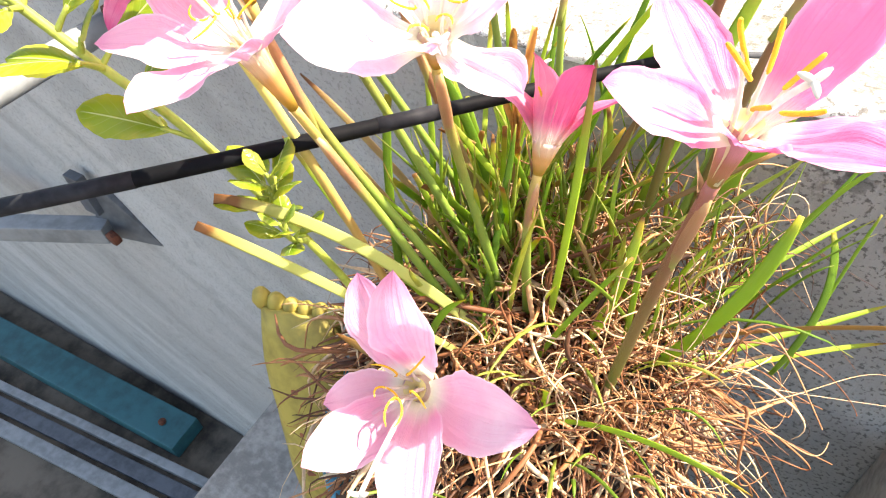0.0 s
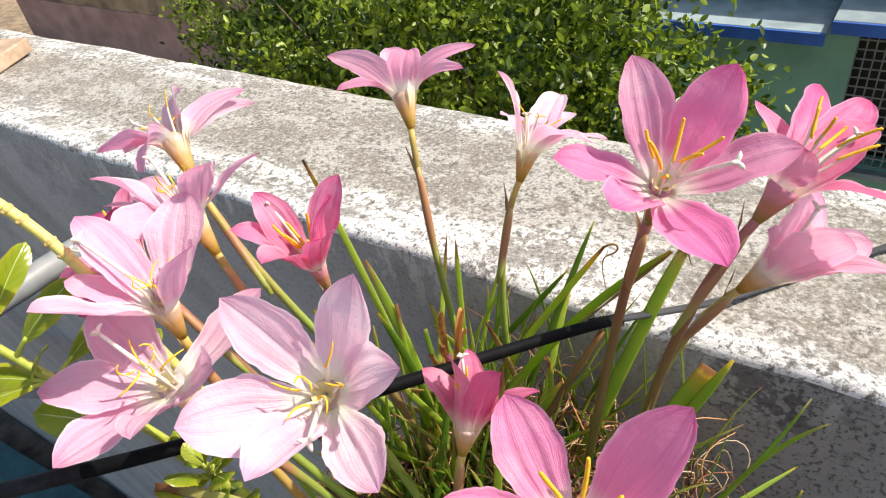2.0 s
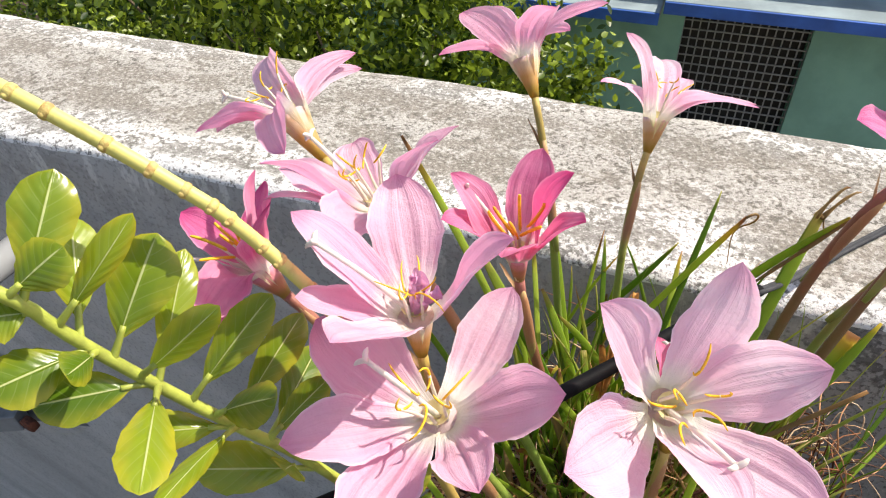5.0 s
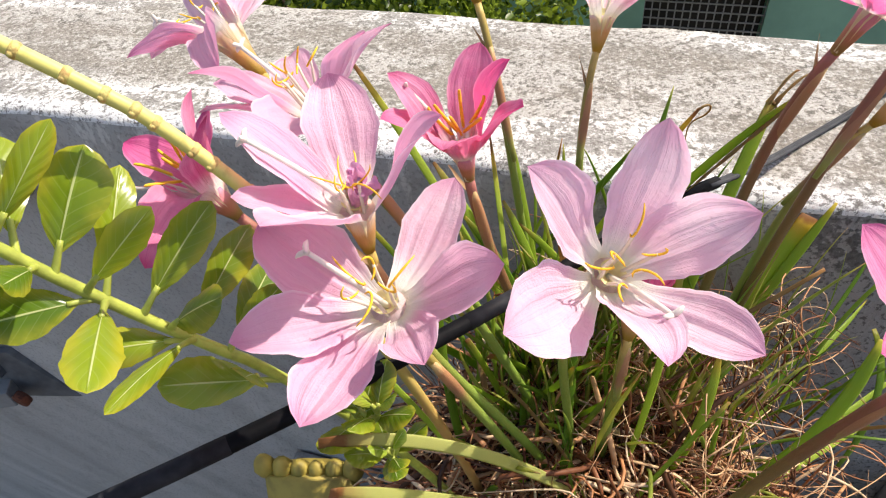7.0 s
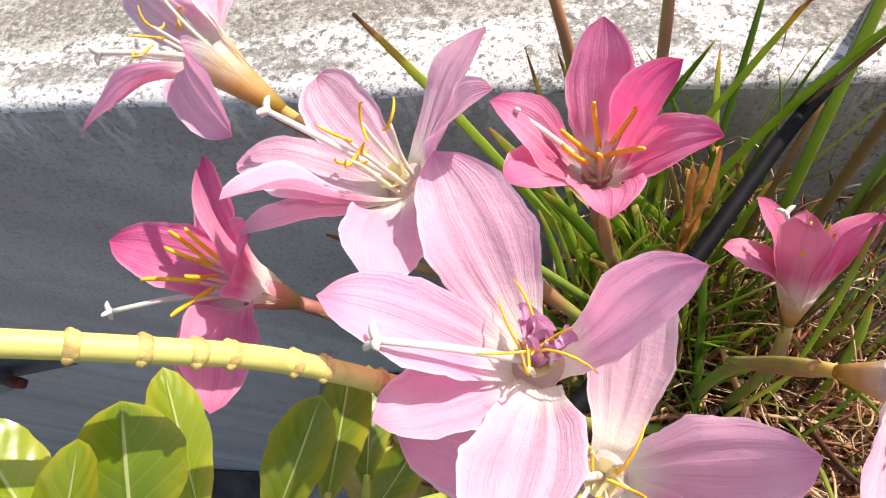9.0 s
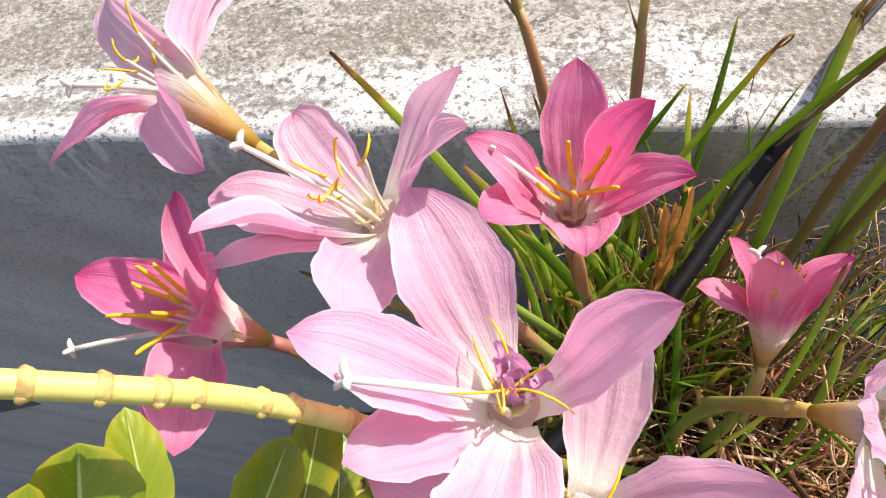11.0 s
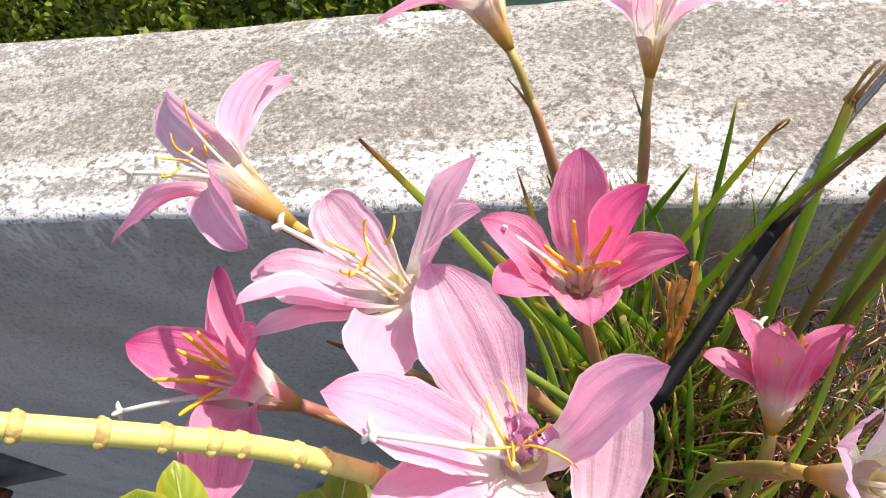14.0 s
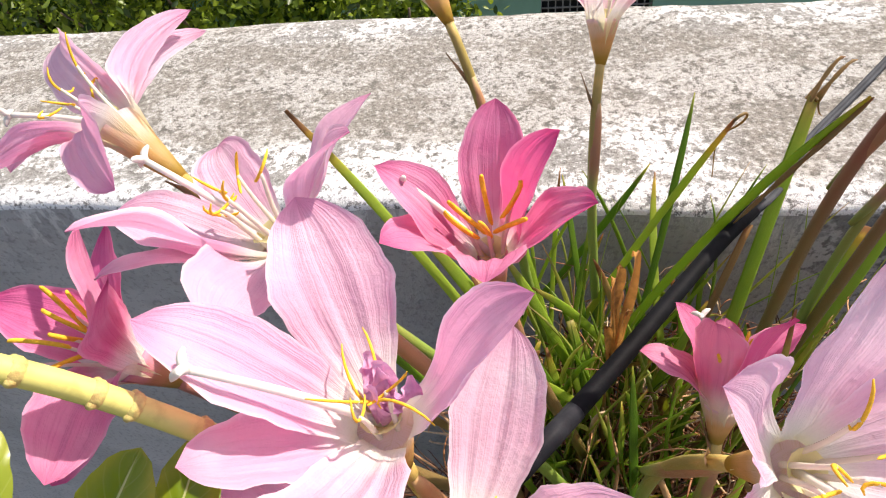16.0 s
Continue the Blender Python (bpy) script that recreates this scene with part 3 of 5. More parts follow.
def crown_data(centre, size, count, leaf, seed):
    rng = np.random.default_rng(seed)
    hubs = rng.normal(size=(52, 3))
    hubs = hubs / np.linalg.norm(hubs, axis=1)[:, None] * rng.uniform(0.30, 1.04, (52, 1))
    verts, faces, uvs = [], [], []
    for _ in range(count):
        h = hubs[rng.integers(52)]
        p = np.array(centre) + (h + rng.normal(size=3) * rng.choice((0.085, 0.12, 0.17))) * np.array(size)
        d = unit(rng.normal(size=3) + np.array((0, -0.3, 0.5)))
        s = unit(np.cross(d, rng.normal(size=3)))
        n = np.cross(d, s)
        L = leaf * rng.uniform(0.6, 1.25)
        w = L * 0.24
        k = len(verts)
        verts += [p, p + d * L * 0.28 + s * w * 0.85 + n * w * 0.25, p + d * L * 0.62 + s * w + n * w * 0.3, p + d * L * 0.88 + s * w * 0.5 + n * w * 0.1, p + d * L, p + d * L * 0.88 - s * w * 0.5 + n * w * 0.1, p + d * L * 0.62 - s * w + n * w * 0.3, p + d * L * 0.28 - s * w * 0.85 + n * w * 0.25, p + d * L * 0.5]
        uvs += [(0.5, 0), (0.9, 0.28), (1, 0.6), (0.75, 0.9), (0.5, 1), (0.25, 0.9), (0, 0.6), (0.1, 0.28), (0.5, 0.5)]
        faces += [(k + a, k + (a + 1) % 8, k + 8) for a in range(8)]
    return verts, faces, uvs


def tree(at, height, size, count, leaf, seed, label):
    rng = random.Random(seed)
    t = thing("tree", (*at, GROUND_Z), label, "tree", "trees below the terrace")
    trunk = bezier((0, 0, 0), (0.05, 0, height * 0.3), (-0.08, 0.05, height * 0.6), (0.03, 0, height), 12)
    chunks = [tube_data(trunk, np.linspace(0.07, 0.025, 12), 8)]
    for _ in range(9):
        a, r = rng.uniform(0, 6.28), rng.uniform(0.5, 0.95)
        s = trunk[rng.randint(5, 10)]
        e = np.array((math.cos(a) * size[0] * r, math.sin(a) * size[1] * r, height + rng.uniform(-0.3, 0.6) * size[2]))
        chunks.append(tube_data(bezier(s, s + (e - s) * 0.3 + np.array((0, 0, 0.1)), s + (e - s) * 0.7, e, 8), np.linspace(0.024, 0.006, 8), 6))
    part("trunk", mesh("trunk", *joined(chunks)[:2], BARK), t, "grey-brown trunk with thin limbs")
    v, f, u = crown_data((0, 0, height), size, count, leaf, seed)
    part("crown", mesh("crown", v, f, TREE_LEAF, u), t, "dense glossy green leaves")


tree((-2.15, 3.55), 2.35, (1.15, 0.80, 1.25), 21000, 0.060, 11, "leafy green tree beyond the parapet wall")
tree((-4.0, 4.4), 2.15, (1.35, 0.95, 1.15), 15000, 0.068, 12, "leafy green tree in the shade beyond the wall")
tree((-1.02, 3.25), 2.20, (0.60, 0.50, 1.05), 12000, 0.057, 13, "small green tree beside the green house")
tree((-5.7, 5.0), 1.75, (1.25, 0.9, 0.85), 9500, 0.066, 14, "sparse green bush by the garden wall")

# ------------------------------------------------------------ things on and by the wall
tile = thing("clay_tile", (-0.848, 0.350, WALL_TOP + 0.001), "broken terracotta tile lying on the wall top", "tile")
ob = part("slab", box("slab", 0.13, 0.085, 0.016, BRICK_TILE, 0.002), tile, "orange-brown clay")
ob.location, ob.rotation_euler = (0, 0, 0.009), (0, 0, radians(24))

pipe = thing("pipe", (-0.515, WALL_Y0, 0.535), "grey painted steel pipe sticking out of the wall", "pipe")
part("tube", tube("tube", [(0, 0.02, 0), (0.0, -0.12, 0.004), (-0.03, -0.45, 0.02), (-0.06, -0.9, 0.04)], 0.011, STEEL, 12), pipe)
part("bolt", tube("bolt", [(0.012, 0.01, 0.016), (0.012, -0.008, 0.016)], 0.006, RUST, 8), pipe, "rusty bolt in the wall")

arm = thing("bracket", (-0.70, WALL_Y0 - 0.012, 0.215), "grey steel angle bracket bolted to the wall", "bracket")
bar = part("arm", box("arm", 0.72, 0.026, 0.026, STEEL, 0.002), arm, "flat grey steel arm")
bar.location, bar.rotation_euler = (-0.345, -0.155, 0.0), (0, 0, radians(24))
part("plate", mesh("plate", [(-0.05, -0.012, -0.018), (0.05, 0.012, -0.02), (0.0, 0.004, 0.06), (-0.015, 0.0, 0.06), (-0.05, -0.002, -0.018), (0.05, 0.018, -0.02), (0.0, 0.012, 0.06), (-0.015, 0.008, 0.06)],
     [(0, 1, 2, 3), (7, 6, 5, 4), (0, 4, 5, 1), (1, 5, 6, 2), (2, 6, 7, 3), (3, 7, 4, 0)], STEEL_MID, smooth=False), arm, "grey gusset plate")
up = part("upright", box("upright", 0.026, 0.012, 0.06, STEEL_DARK, 0.001), arm, "dark steel stub")
up.location = (-0.03, -0.004, 0.055)
bolt = part("bolt", tube("bolt", [(0, 0, 0), (0, -0.008, 0)], 0.010, RUST, 10), arm, "rusty bolt head")
bolt.location = (0.0, -0.012, 0.0)

plank = thing("teal_plank", (-1.26, 0.205, FLOOR_Z), "teal-painted wooden plank lying at the wall's foot", "plank")
ob = part("board", box("board", 0.78, 0.075, 0.04, TEAL, 0.003), plank)
ob.location, ob.rotation_euler = (0, 0, 0.021), (0, 0, radians(3))
for dx in (-0.28, 0.33):
    ob = part("nail", tube("nail", [(0, 0, 0.038), (0, 0, 0.046)], 0.008, RUST, 8), plank, "rusty nail head")
    ob.location = (dx, dx * 0.05, 0)
rail = thing("steel_rail", (-1.05, 0.125, FLOOR_Z), "worn grey and black steel rail lying on the floor", "rail")
ob = part("white_strip", box("white_strip", 1.3, 0.018, 0.02, STEEL, 0.002), rail, "scuffed grey strip")
ob.location, ob.rotation_euler = (0, 0.02, 0.011), (0, 0, radians(6))
ob = part("black_strip", box("black_strip", 1.3, 0.030, 0.014, STEEL_DARK, 0.002), rail, "black strip")
ob.location, ob.rotation_euler = (0, -0.014, 0.008), (0, 0, radians(6))
ob = part("pale_bar", box("pale_bar", 1.3, 0.03, 0.02, STEEL, 0.002), rail, "dull grey bar")
ob.location, ob.rotation_euler = (0, -0.055, 0.011), (0, 0, radians(6))

# cable: black sleeve from the open side to the wall, then a grey twin cable over the wall
CABLE = bezier((-0.267, 0.018, 0.656), (-0.109, 0.141, 0.667), (-0.093, 0.226, 0.636), (-0.040, 0.271, 0.636), 30)[:27]
left = bezier((-1.40, -0.85, 0.50), (-0.95, -0.5, 0.58), (-0.42, -0.10, 0.645), (-0.267, 0.018, 0.656), 16)
cable = thing("cable", tuple(CABLE[0]), "black sleeved cable strung past the flowers to the wall", "cable")
run = np.vstack([left[:-1], CABLE]) - CABLE[0]
part("sleeve", tube("sleeve", run, np.linspace(0.0034, 0.0025, len(run)), RUBBER, 12), cable, "dull black rubber sleeve")
for a, b in ((3, 6), (12, 14)):
    part("tape", tube("tape", CABLE[a:b + 1] - CABLE[0], 0.00316 - 0.00002 * a, RUBBER_DUST, 12), cable, "scuffed black tape wrap")
end = CABLE[-1]
for off in (-0.0011, 0.0011):
    pts = np.vstack([bezier(end + (off, 0, 0), end + (0.016 + off, 0.014, 0.000), (-0.028 + off, 0.31, 0.6075), (-0.004 + off, 0.340, 0.606), 10), bezier((-0.004 + off, 0.340, 0.606), (0.03 + off, 0.38, 0.605), (0.07 + off, 0.43, 0.606), (0.12 + off, 0.50, 0.600), 10)[1:], [(0.20 + off, 0.60, 0.52), (0.26 + off, 0.66, 0.2), (0.30 + off, 0.68, -1.0)]])
    part("wire", tube("wire", pts - CABLE[0], 0.0012, WIRE, 10), cable, "grey twin-core cable")
part("joint", tube("joint", np.array([end - (0.006, 0.005, 0), end + (0.004, 0.006, -0.002)]) - CABLE[0], 0.0027, RUBBER, 12), cable, "black tape joint")


# ------------------------------------------------------------ the flower pot
POT = (-0.122, 0.176, 0.2005)


def flower_pot():
    p = thing("flower_pot", POT, "teal clay flower pot with yellow moulded ornament and red-brown bands", "flower pot")

    def lathe(name, prof, material, seg=40):
        v, f = [], []
        for r, z in prof:
            v += [(r * math.cos(2 * math.pi * i / seg), r * math.sin(2 * math.pi * i / seg), z) for i in range(seg)]
        for j in range(len(prof) - 1):
            for i in range(seg):
                k = (i + 1) % seg
                f.append((j * seg + i, j * seg + k, (j + 1) * seg + k, (j + 1) * seg + i))
        return mesh(name, v, f, material)

    part("body", lathe("body", [(0.0, 0.0), (0.068, 0.0), (0.074, 0.006), (0.088, 0.12), (0.094, 0.180), (0.099, 0.190), (0.101, 0.202), (0.098, 0.208), (0.092, 0.206), (0.089, 0.19), (0.0, 0.19)], POT_TEAL), p, "teal painted clay body")
    for z in (0.060, 0.093, 0.126, 0.158):
        r = 0.0745 + (z - 0.006) * 0.130
        part("band", lathe("band", [(r - 0.001, z - 0.006), (r + 0.003, z - 0.003), (r + 0.003, z + 0.003), (r - 0.001, z + 0.006)], POT_RED), p, "red-brown raised band")
    top, foot = np.array((-0.247, 0.170, 0.452)) - np.array(POT), np.array((-0.214, 0.104, 0.262)) - np.array(POT)
    qs = np.linspace(0, 1, 12)
    line = [foot + (top - foot) * q + np.array((0, -0.010 * math.sin(math.pi * q), 0)) for q in qs]
    w = 1.15 * np.array((0.013, 0.016, 0.018, 0.019, 0.020, 0.020, 0.021, 0.022, 0.025, 0.027, 0.027, 0.026))
    v, f, u = tube_data(line, w, 14, 0.42, up=(-0.2, 1, 0))
    orn = part("ornament", mesh("ornament", v, f, POT_YELLOW, u), p, "yellow moulded strip widening at the rim")
    for i in range(6):
        c = top + np.array((-0.027 + 0.0108 * i, -0.0055 + 0.0022 * i, -0.001 + 0.002 * abs(i - 2.5)))
        ball = [c + np.array((0, 0, -0.010)), c + np.array((0, 0, -0.004)), c, c + np.array((0, 0, 0.006)), c + np.array((0, 0, 0.009))]
        part("scallop", tube("scallop", ball, [0.004, 0.0062, 0.0068, 0.0048, 0.001], POT_YELLOW, 10), orn)
    for i in range(4):
        c = foot + (top - foot) * (0.2 + 0.18 * i) + np.array((0, -0.017, 0.004))
        part("dimple", tube("dimple", [c + np.array((-0.007, 0.002, 0)), c, c + np.array((0.007, 0.002, 0))], [0.001, 0.0030, 0.001], POT_RED, 8), orn)
    part("soil", mesh("soil", *soil_data(), SOIL), p, "dark soil under dry roots")
    return p


def soil_data():
    """The root ball: a mound that swells out of the pot towards its right side."""
    v, f = [], []
    n, seg = 12, 40
    for j in range(n):
        q = j / (n - 1)
        for i in range(seg):
            a = 2 * math.pi * i / seg
            cx = 0.048 * (1 - q ** 3) + 0.02 * q ** 3
            r = 0.100 * q
            x, y = cx + r * math.cos(a), 0.006 + r * math.sin(a)
            z = 0.332 - 0.030 * q ** 2 - 0.075 * q ** 6 + 0.008 * noise.noise(Vector((x * 60, y * 60, 1.0)))
            v.append((x, y, z))
    for j in range(n - 1):
        for i in range(seg):
            k = (i + 1) % seg
            f.append((j * seg + i, j * seg + k, (j + 1) * seg + k, (j + 1) * seg + i))
    return v, f


flower_pot()
SOIL_Z = 0.540


# ------------------------------------------------------------ rain lilies
def petal_width(W, n, base, full=0.58, power=3.2):
    s = np.linspace(0, 1, n)
    rise = np.sin(0.5 * np.pi * np.minimum(s / full, 1.0)) ** 1.05
    fall = np.maximum(1 - (np.maximum(s - full, 0) / (1 - full)) ** 2.3, 0.0) ** 0.72
    return W * rise * fall + base * (1 - s) ** power


def lily(base, axis, tepals, root, colour="pale", curl=18, stamen=0.36, hook=0.6, spathe=0.78, anther=0.37, seed=0, label="", stigma=None, stalk=None, tube_len=0.009, swell=1.0, withered=None, pale_tube=False, flare=0.80):
    """One rain lily: its base, the way it faces, its tepals as (turn, opening, length in mm), and the stalk's root."""
    petal = dict(pale=PALE, pale_lit=PALE_LIT, bright=BRIGHT, deep=DEEP, rose=ROSE)[colour]
    tube_mat = TUBE_PALE if colour in ("pale", "pale_lit") or pale_tube else TUBE_DEEP
    rng = random.Random(seed)
    t = thing("rain_lily", root, label, "flower", "rain lilies in the pot")
    o = np.asarray(base, float) - np.asarray(root, float)
    a = unit(axis)
    u = unit(np.cross((0, 0, 1), a))
    v = np.cross(a, u)

    def loc(x, y, z):
        return o + u * x + v * y + a * z

    funnel = flare < 0.5
    r0 = (0.0050 if funnel else 0.0042) * swell
    zs = np.linspace(0, 1, 8)
    part("tube", tube("tube", [loc(0, 0, tube_len * 1.02 * s) for s in zs], 0.0016 + (r0 * 1.07 - 0.0016) * zs ** 0.95, tube_mat, 16), t, "greenish flower tube")
    mean_open = sum(q[1] for q in tepals) / len(tepals)
    slope = math.tan(radians(max(8, mean_open * flare)))
    deep = 0.0075 if mean_open < 45 else 0.0050
    rim = min((r0 * 0.92 + (deep - 0.0005) * slope) * 0.74, 0.0034)
    deep = min(deep, 0.0034)
    cone = [(rim, tube_len + deep), (rim * 0.86, tube_len + deep * 0.86), (rim * 0.58, tube_len + deep * 0.52), (rim * 0.30, tube_len + deep * 0.22), (0.0003, tube_len + deep * 0.06)]
    cv, cf, cw = tube_data([loc(0, 0, q) for _, q in cone], [r for r, _ in cone], 14, cap=False)
    part("throat", mesh("throat", cv, cf, THROAT, cw), t, "creamy white flower throat")
    mean_open = sum(q[1] for q in tepals) / len(tepals)
    for i, spec in enumerate(tepals):
        az, op, mm = spec[:3]
        L = mm / 1000
        W = spec[3] / 1000
        cu = spec[4] if len(spec) > 4 else curl + rng.uniform(-8, 8)
        f, th = radians(az), radians(op)
        rad = np.array((math.cos(f), math.sin(f), 0.0))
        z = np.array((0, 0, 1.0))
        p0 = rad * (r0 * (0.92 if i % 2 else 1.0)) + z * tube_len
        q0 = rad * (0.0017 + (r0 * 0.96 - 0.0017) * 0.05 + (0.0 if i % 2 else 0.0001)) + z * tube_len * 0.13
        p3 = z * tube_len + L * (math.sin(th) * rad + math.cos(th) * z)
        t0 = radians(max(8, op * flare))
        t1 = th + radians(cu)
        p1 = p0 + L * 0.36 * (math.sin(t0) * rad + math.cos(t0) * z)
        p2 = p3 - L * 0.36 * (math.sin(t1) * rad + math.cos(t1) * z)
        neck = bezier(q0, q0 + z * tube_len * 0.34 + rad * 0.0005, p0 - z * tube_len * 0.28 - rad * 0.0010, p0, 7)
        line = np.vstack([neck[:-1], bezier(p0, p1, p2, p3, 20)])
        sway = np.sin(np.linspace(0, math.pi, 26))[:, None] * np.array((-math.sin(f), math.cos(f), 0)) * rng.uniform(-0.0012, 0.0012)
        side = np.array((math.sin(f), -math.cos(f), rng.uniform(-0.15, 0.15)))
        if len(spec) > 5:  # a petal whose blade turns its face another way
            aim = unit(spec[5])
            turned = unit(np.cross(line[17] - line[12], (aim @ u, aim @ v, aim @ a)))
            blend = np.clip((np.linspace(0, 1, 26) - 0.26) / 0.34, 0, 1)[:, None]
            side = side * (1 - blend) + turned * blend
        vv, ff, uu = sheet_data(line + sway, np.hstack([np.linspace(0.0009, (0.0046 if funnel else 0.0034) * swell, 7)[:-1], petal_width(W, 20, 0.0046 * swell, power=2.0) if funnel else petal_width(W, 20, 0.0034 * swell)]), side, 0.32 if op < 50 else 0.24, 0.17, seed * 13 + i, 21, 0.00050)
        vv = [loc(*q) for q in vv]
        part("tepal", mesh("tepal", vv, ff, petal, uu), t)
    reach = max(q[2] for q in tepals) / 1000
    for i in range(6):
        f = radians(60 * i + rng.uniform(-12, 12))
        op = radians(mean_open * 0.36 + rng.uniform(-8, 10))
        L = reach * stamen * rng.uniform(0.78, 1.08)
        rad = np.array((math.cos(f), math.sin(f), 0.0))
        tip = np.array((0, 0, tube_len)) + L * (math.sin(op) * rad + math.cos(op) * np.array((0, 0, 1.0)))
        line = bezier(rad * 0.002 + np.array((0, 0, tube_len * 0.8)), rad * 0.003 + np.array((0, 0, tube_len + L * 0.4)), tip - rad * L * 0.1 - np.array((0, 0, L * 0.25)), tip, 9)
        st = part("stamen", tube("stamen", [loc(*q) for q in line], np.linspace(0.00055, 0.00038, 9), FILAMENT, 6), t, "thin white filament")
        al = (0.0150 if anther > 0.6 else 0.0085) * rng.uniform(0.8, 1.15)
        d = unit(rad * (0.55 + hook * rng.uniform(0, 0.8)) + np.array((0, 0, 0.8 - hook * rng.uniform(0, 0.9))) + np.array([rng.uniform(-0.3, 0.3) for _ in range(3)]))
        if anther > 0.6:
            d = unit(unit(tip - np.array((0, 0, tube_len))) + rad * 0.25 + np.array([rng.uniform(-0.18, 0.18) for _ in range(3)]))
        s = unit(np.cross(d, rad + np.array((0.01, 0.02, 0.3)))) * rng.uniform(-1, 1)
        bend = unit(rad * rng.uniform(-0.6, 0.6) + s * hook + np.array((0, 0, 0.2))) * al * hook * (0.35 if anther > 0.6 else 0.8)
        an = bezier(tip - d * al * 0.40 + bend * 0.5, tip - d * al * 0.35 - bend * 0.3, tip + d * al * 0.45 - bend * 0.3, tip + d * al * 0.35 + bend, 9)
        part("anther", tube("anther", [loc(*q) for q in an], (0.56 if anther > 0.6 else 0.82) * anther / 1000 * np.array((0.35, 0.9, 1.0, 1.05, 1.0, 1.05, 1.0, 0.85, 0.4)), ANTHER, 7), st, "orange-yellow anther")
    sa, so, sl = stigma or (rng.uniform(0, 360), mean_open * 0.5, 0.78)
    f, op, L = radians(sa), radians(so), reach * sl
    rad = np.array((math.cos(f), math.sin(f), 0.0))
    tip = np.array((0, 0, tube_len)) + L * (math.sin(op) * rad + math.cos(op) * np.array((0, 0, 1.0)))
    foot = np.array((0, 0, tube_len))
    line = bezier(foot, foot + (tip - foot) * 0.33 + np.array((0, 0, L * 0.08)), foot + (tip - foot) * 0.68 + np.array((0, 0, L * 0.05)), tip, 10)
    sty = part("style", tube("style", [loc(*q) for q in line], np.linspace(0.0008, 0.0006, 10), STYLE, 8), t, "white style")
    d = unit(line[-1] - line[-2])
    s1 = unit(np.cross(d, (0.3, 0.2, 1)))
    s2 = np.cross(d, s1)
    lobes = []
    for i in range(3):
        w = math.cos(2.1 * i) * s1 + math.sin(2.1 * i) * s2
        lobes.append(tube_data([loc(*q) for q in bezier(tip, tip + d * 0.0008 + w * 0.0005, tip + d * 0.0012 + w * 0.0016, tip + d * 0.0010 + w * 0.0028, 5)], (0.0008, 0.0007, 0.0007, 0.0006, 0.0002), 6))
    part("stigma", mesh("stigma", *joined(lobes)[:2], STYLE), sty, "three-lobed white stigma")
    if withered is not None:
        way = np.array((math.cos(radians(withered)), math.sin(radians(withered)), 0)) * 0.0015
        for i in range(9):
            f = rng.uniform(0, 6.28)
            q0 = way + np.array((0.0025 * math.cos(f), 0.0025 * math.sin(f), tube_len + 0.002))
            q3 = q0 + way * 0.6 + np.array((rng.uniform(-0.003, 0.003), rng.uniform(-0.003, 0.003), rng.uniform(0.005, 0.010)))
            ln = bezier(q0, q0 + np.array((0, 0, 0.005)), q3 + np.array((rng.uniform(-0.004, 0.004), 0.002, -0.002)), q3, 12)
            vv, ff, uu = sheet_data(ln, 0.0019 * np.sin(np.linspace(0.35, 2.9, 12)), (math.sin(f), -math.cos(f), 0.2), 0.7, 0.9, seed + i, 7)
            part("withered_tepal", mesh("withered_tepal", [loc(*q) for q in vv], ff, WITHERED, uu), t, "shrivelled purple tissue in the throat")
    # stalk and spathe
    h = np.linalg.norm(o)
    mid = np.asarray(stalk, float) - np.asarray(root, float) if stalk is not None else o * 0.5 + np.array((0, 0, 0.05 * h))
    c1 = np.array((0, 0, 0.0)) + (mid - o * 0.5) * 1.1 + o * 0.30
    c2 = (mid - o * 0.5) * 0.6 + o - a * h * 0.30
    line = bezier((0, 0, 0), c1, c2, o + a * 0.0015, 26)
    part("stalk", tube("stalk", line, np.linspace(0.0022, 0.0018, 26) if colour not in ("pale", "pale_lit") else np.linspace(0.0020, 0.0015, 26), STALK_GREEN if colour in ("pale", "pale_lit", "bright") else STALK, 10), t, "green stalk reddening towards the flower")
    k = min(20, int(26 * spathe))
    sh = np.array([line[k] * (1 - q) + line[k + 4] * q for q in np.linspace(-0.9, 1, 8)])
    part("spathe", tube("spathe", sh + np.array((0.0006, -0.0006, 0)), np.array((0.0010, 0.0014, 0.0017, 0.00185, 0.0019, 0.0018, 0.0016, 0.0010)), SHEATH, 10), t, "papery pinkish-brown sheath")
    d = unit(line[k + 4] - line[k])
    s = unit(np.cross(d, (0.2, 1, 0.1)))
    tl = bezier(line[k + 3], line[k + 3] + d * 0.006 + s * 0.003, line[k + 3] + d * 0.010 + s * 0.004, line[k + 3] + d * 0.015 + s * 0.006, 7)
    vv, ff, uu = sheet_data(tl, 0.0016 * np.linspace(1, 0.15, 7), np.cross(s, d), 0.5, 0.4, seed, 5)
    part("spathe_tip", mesh("spathe_tip", vv, ff, SPATHE, uu), t, "withered sheath tip")
    return t


PALE_LABEL = "pale pink rain lily with wide open striped petals"
lily((-0.207, 0.188, 0.717), (-0.78, 0.40, 0.48), [(-171, 75, 40.8, 3.1, 34, (-0.45, 0.7, -0.5)), (-141, 26, 36.3, 6.6), (-34, 60, 28, 5.5), (-6, 70, 32, 5.2), (39, 130, 26.8, 6.6), (178, 70, 38.5, 3.3, 34, (-0.45, 0.7, -0.5))], (-0.115, 0.205, SOIL_Z), "pale", tube_len=0.019, seed=1, stigma=(-35, 32, 0.64), curl=34, spathe=0.9, flare=0.36, label="pale lilac-pink rain lily with curled-back petals, tilted sideways")
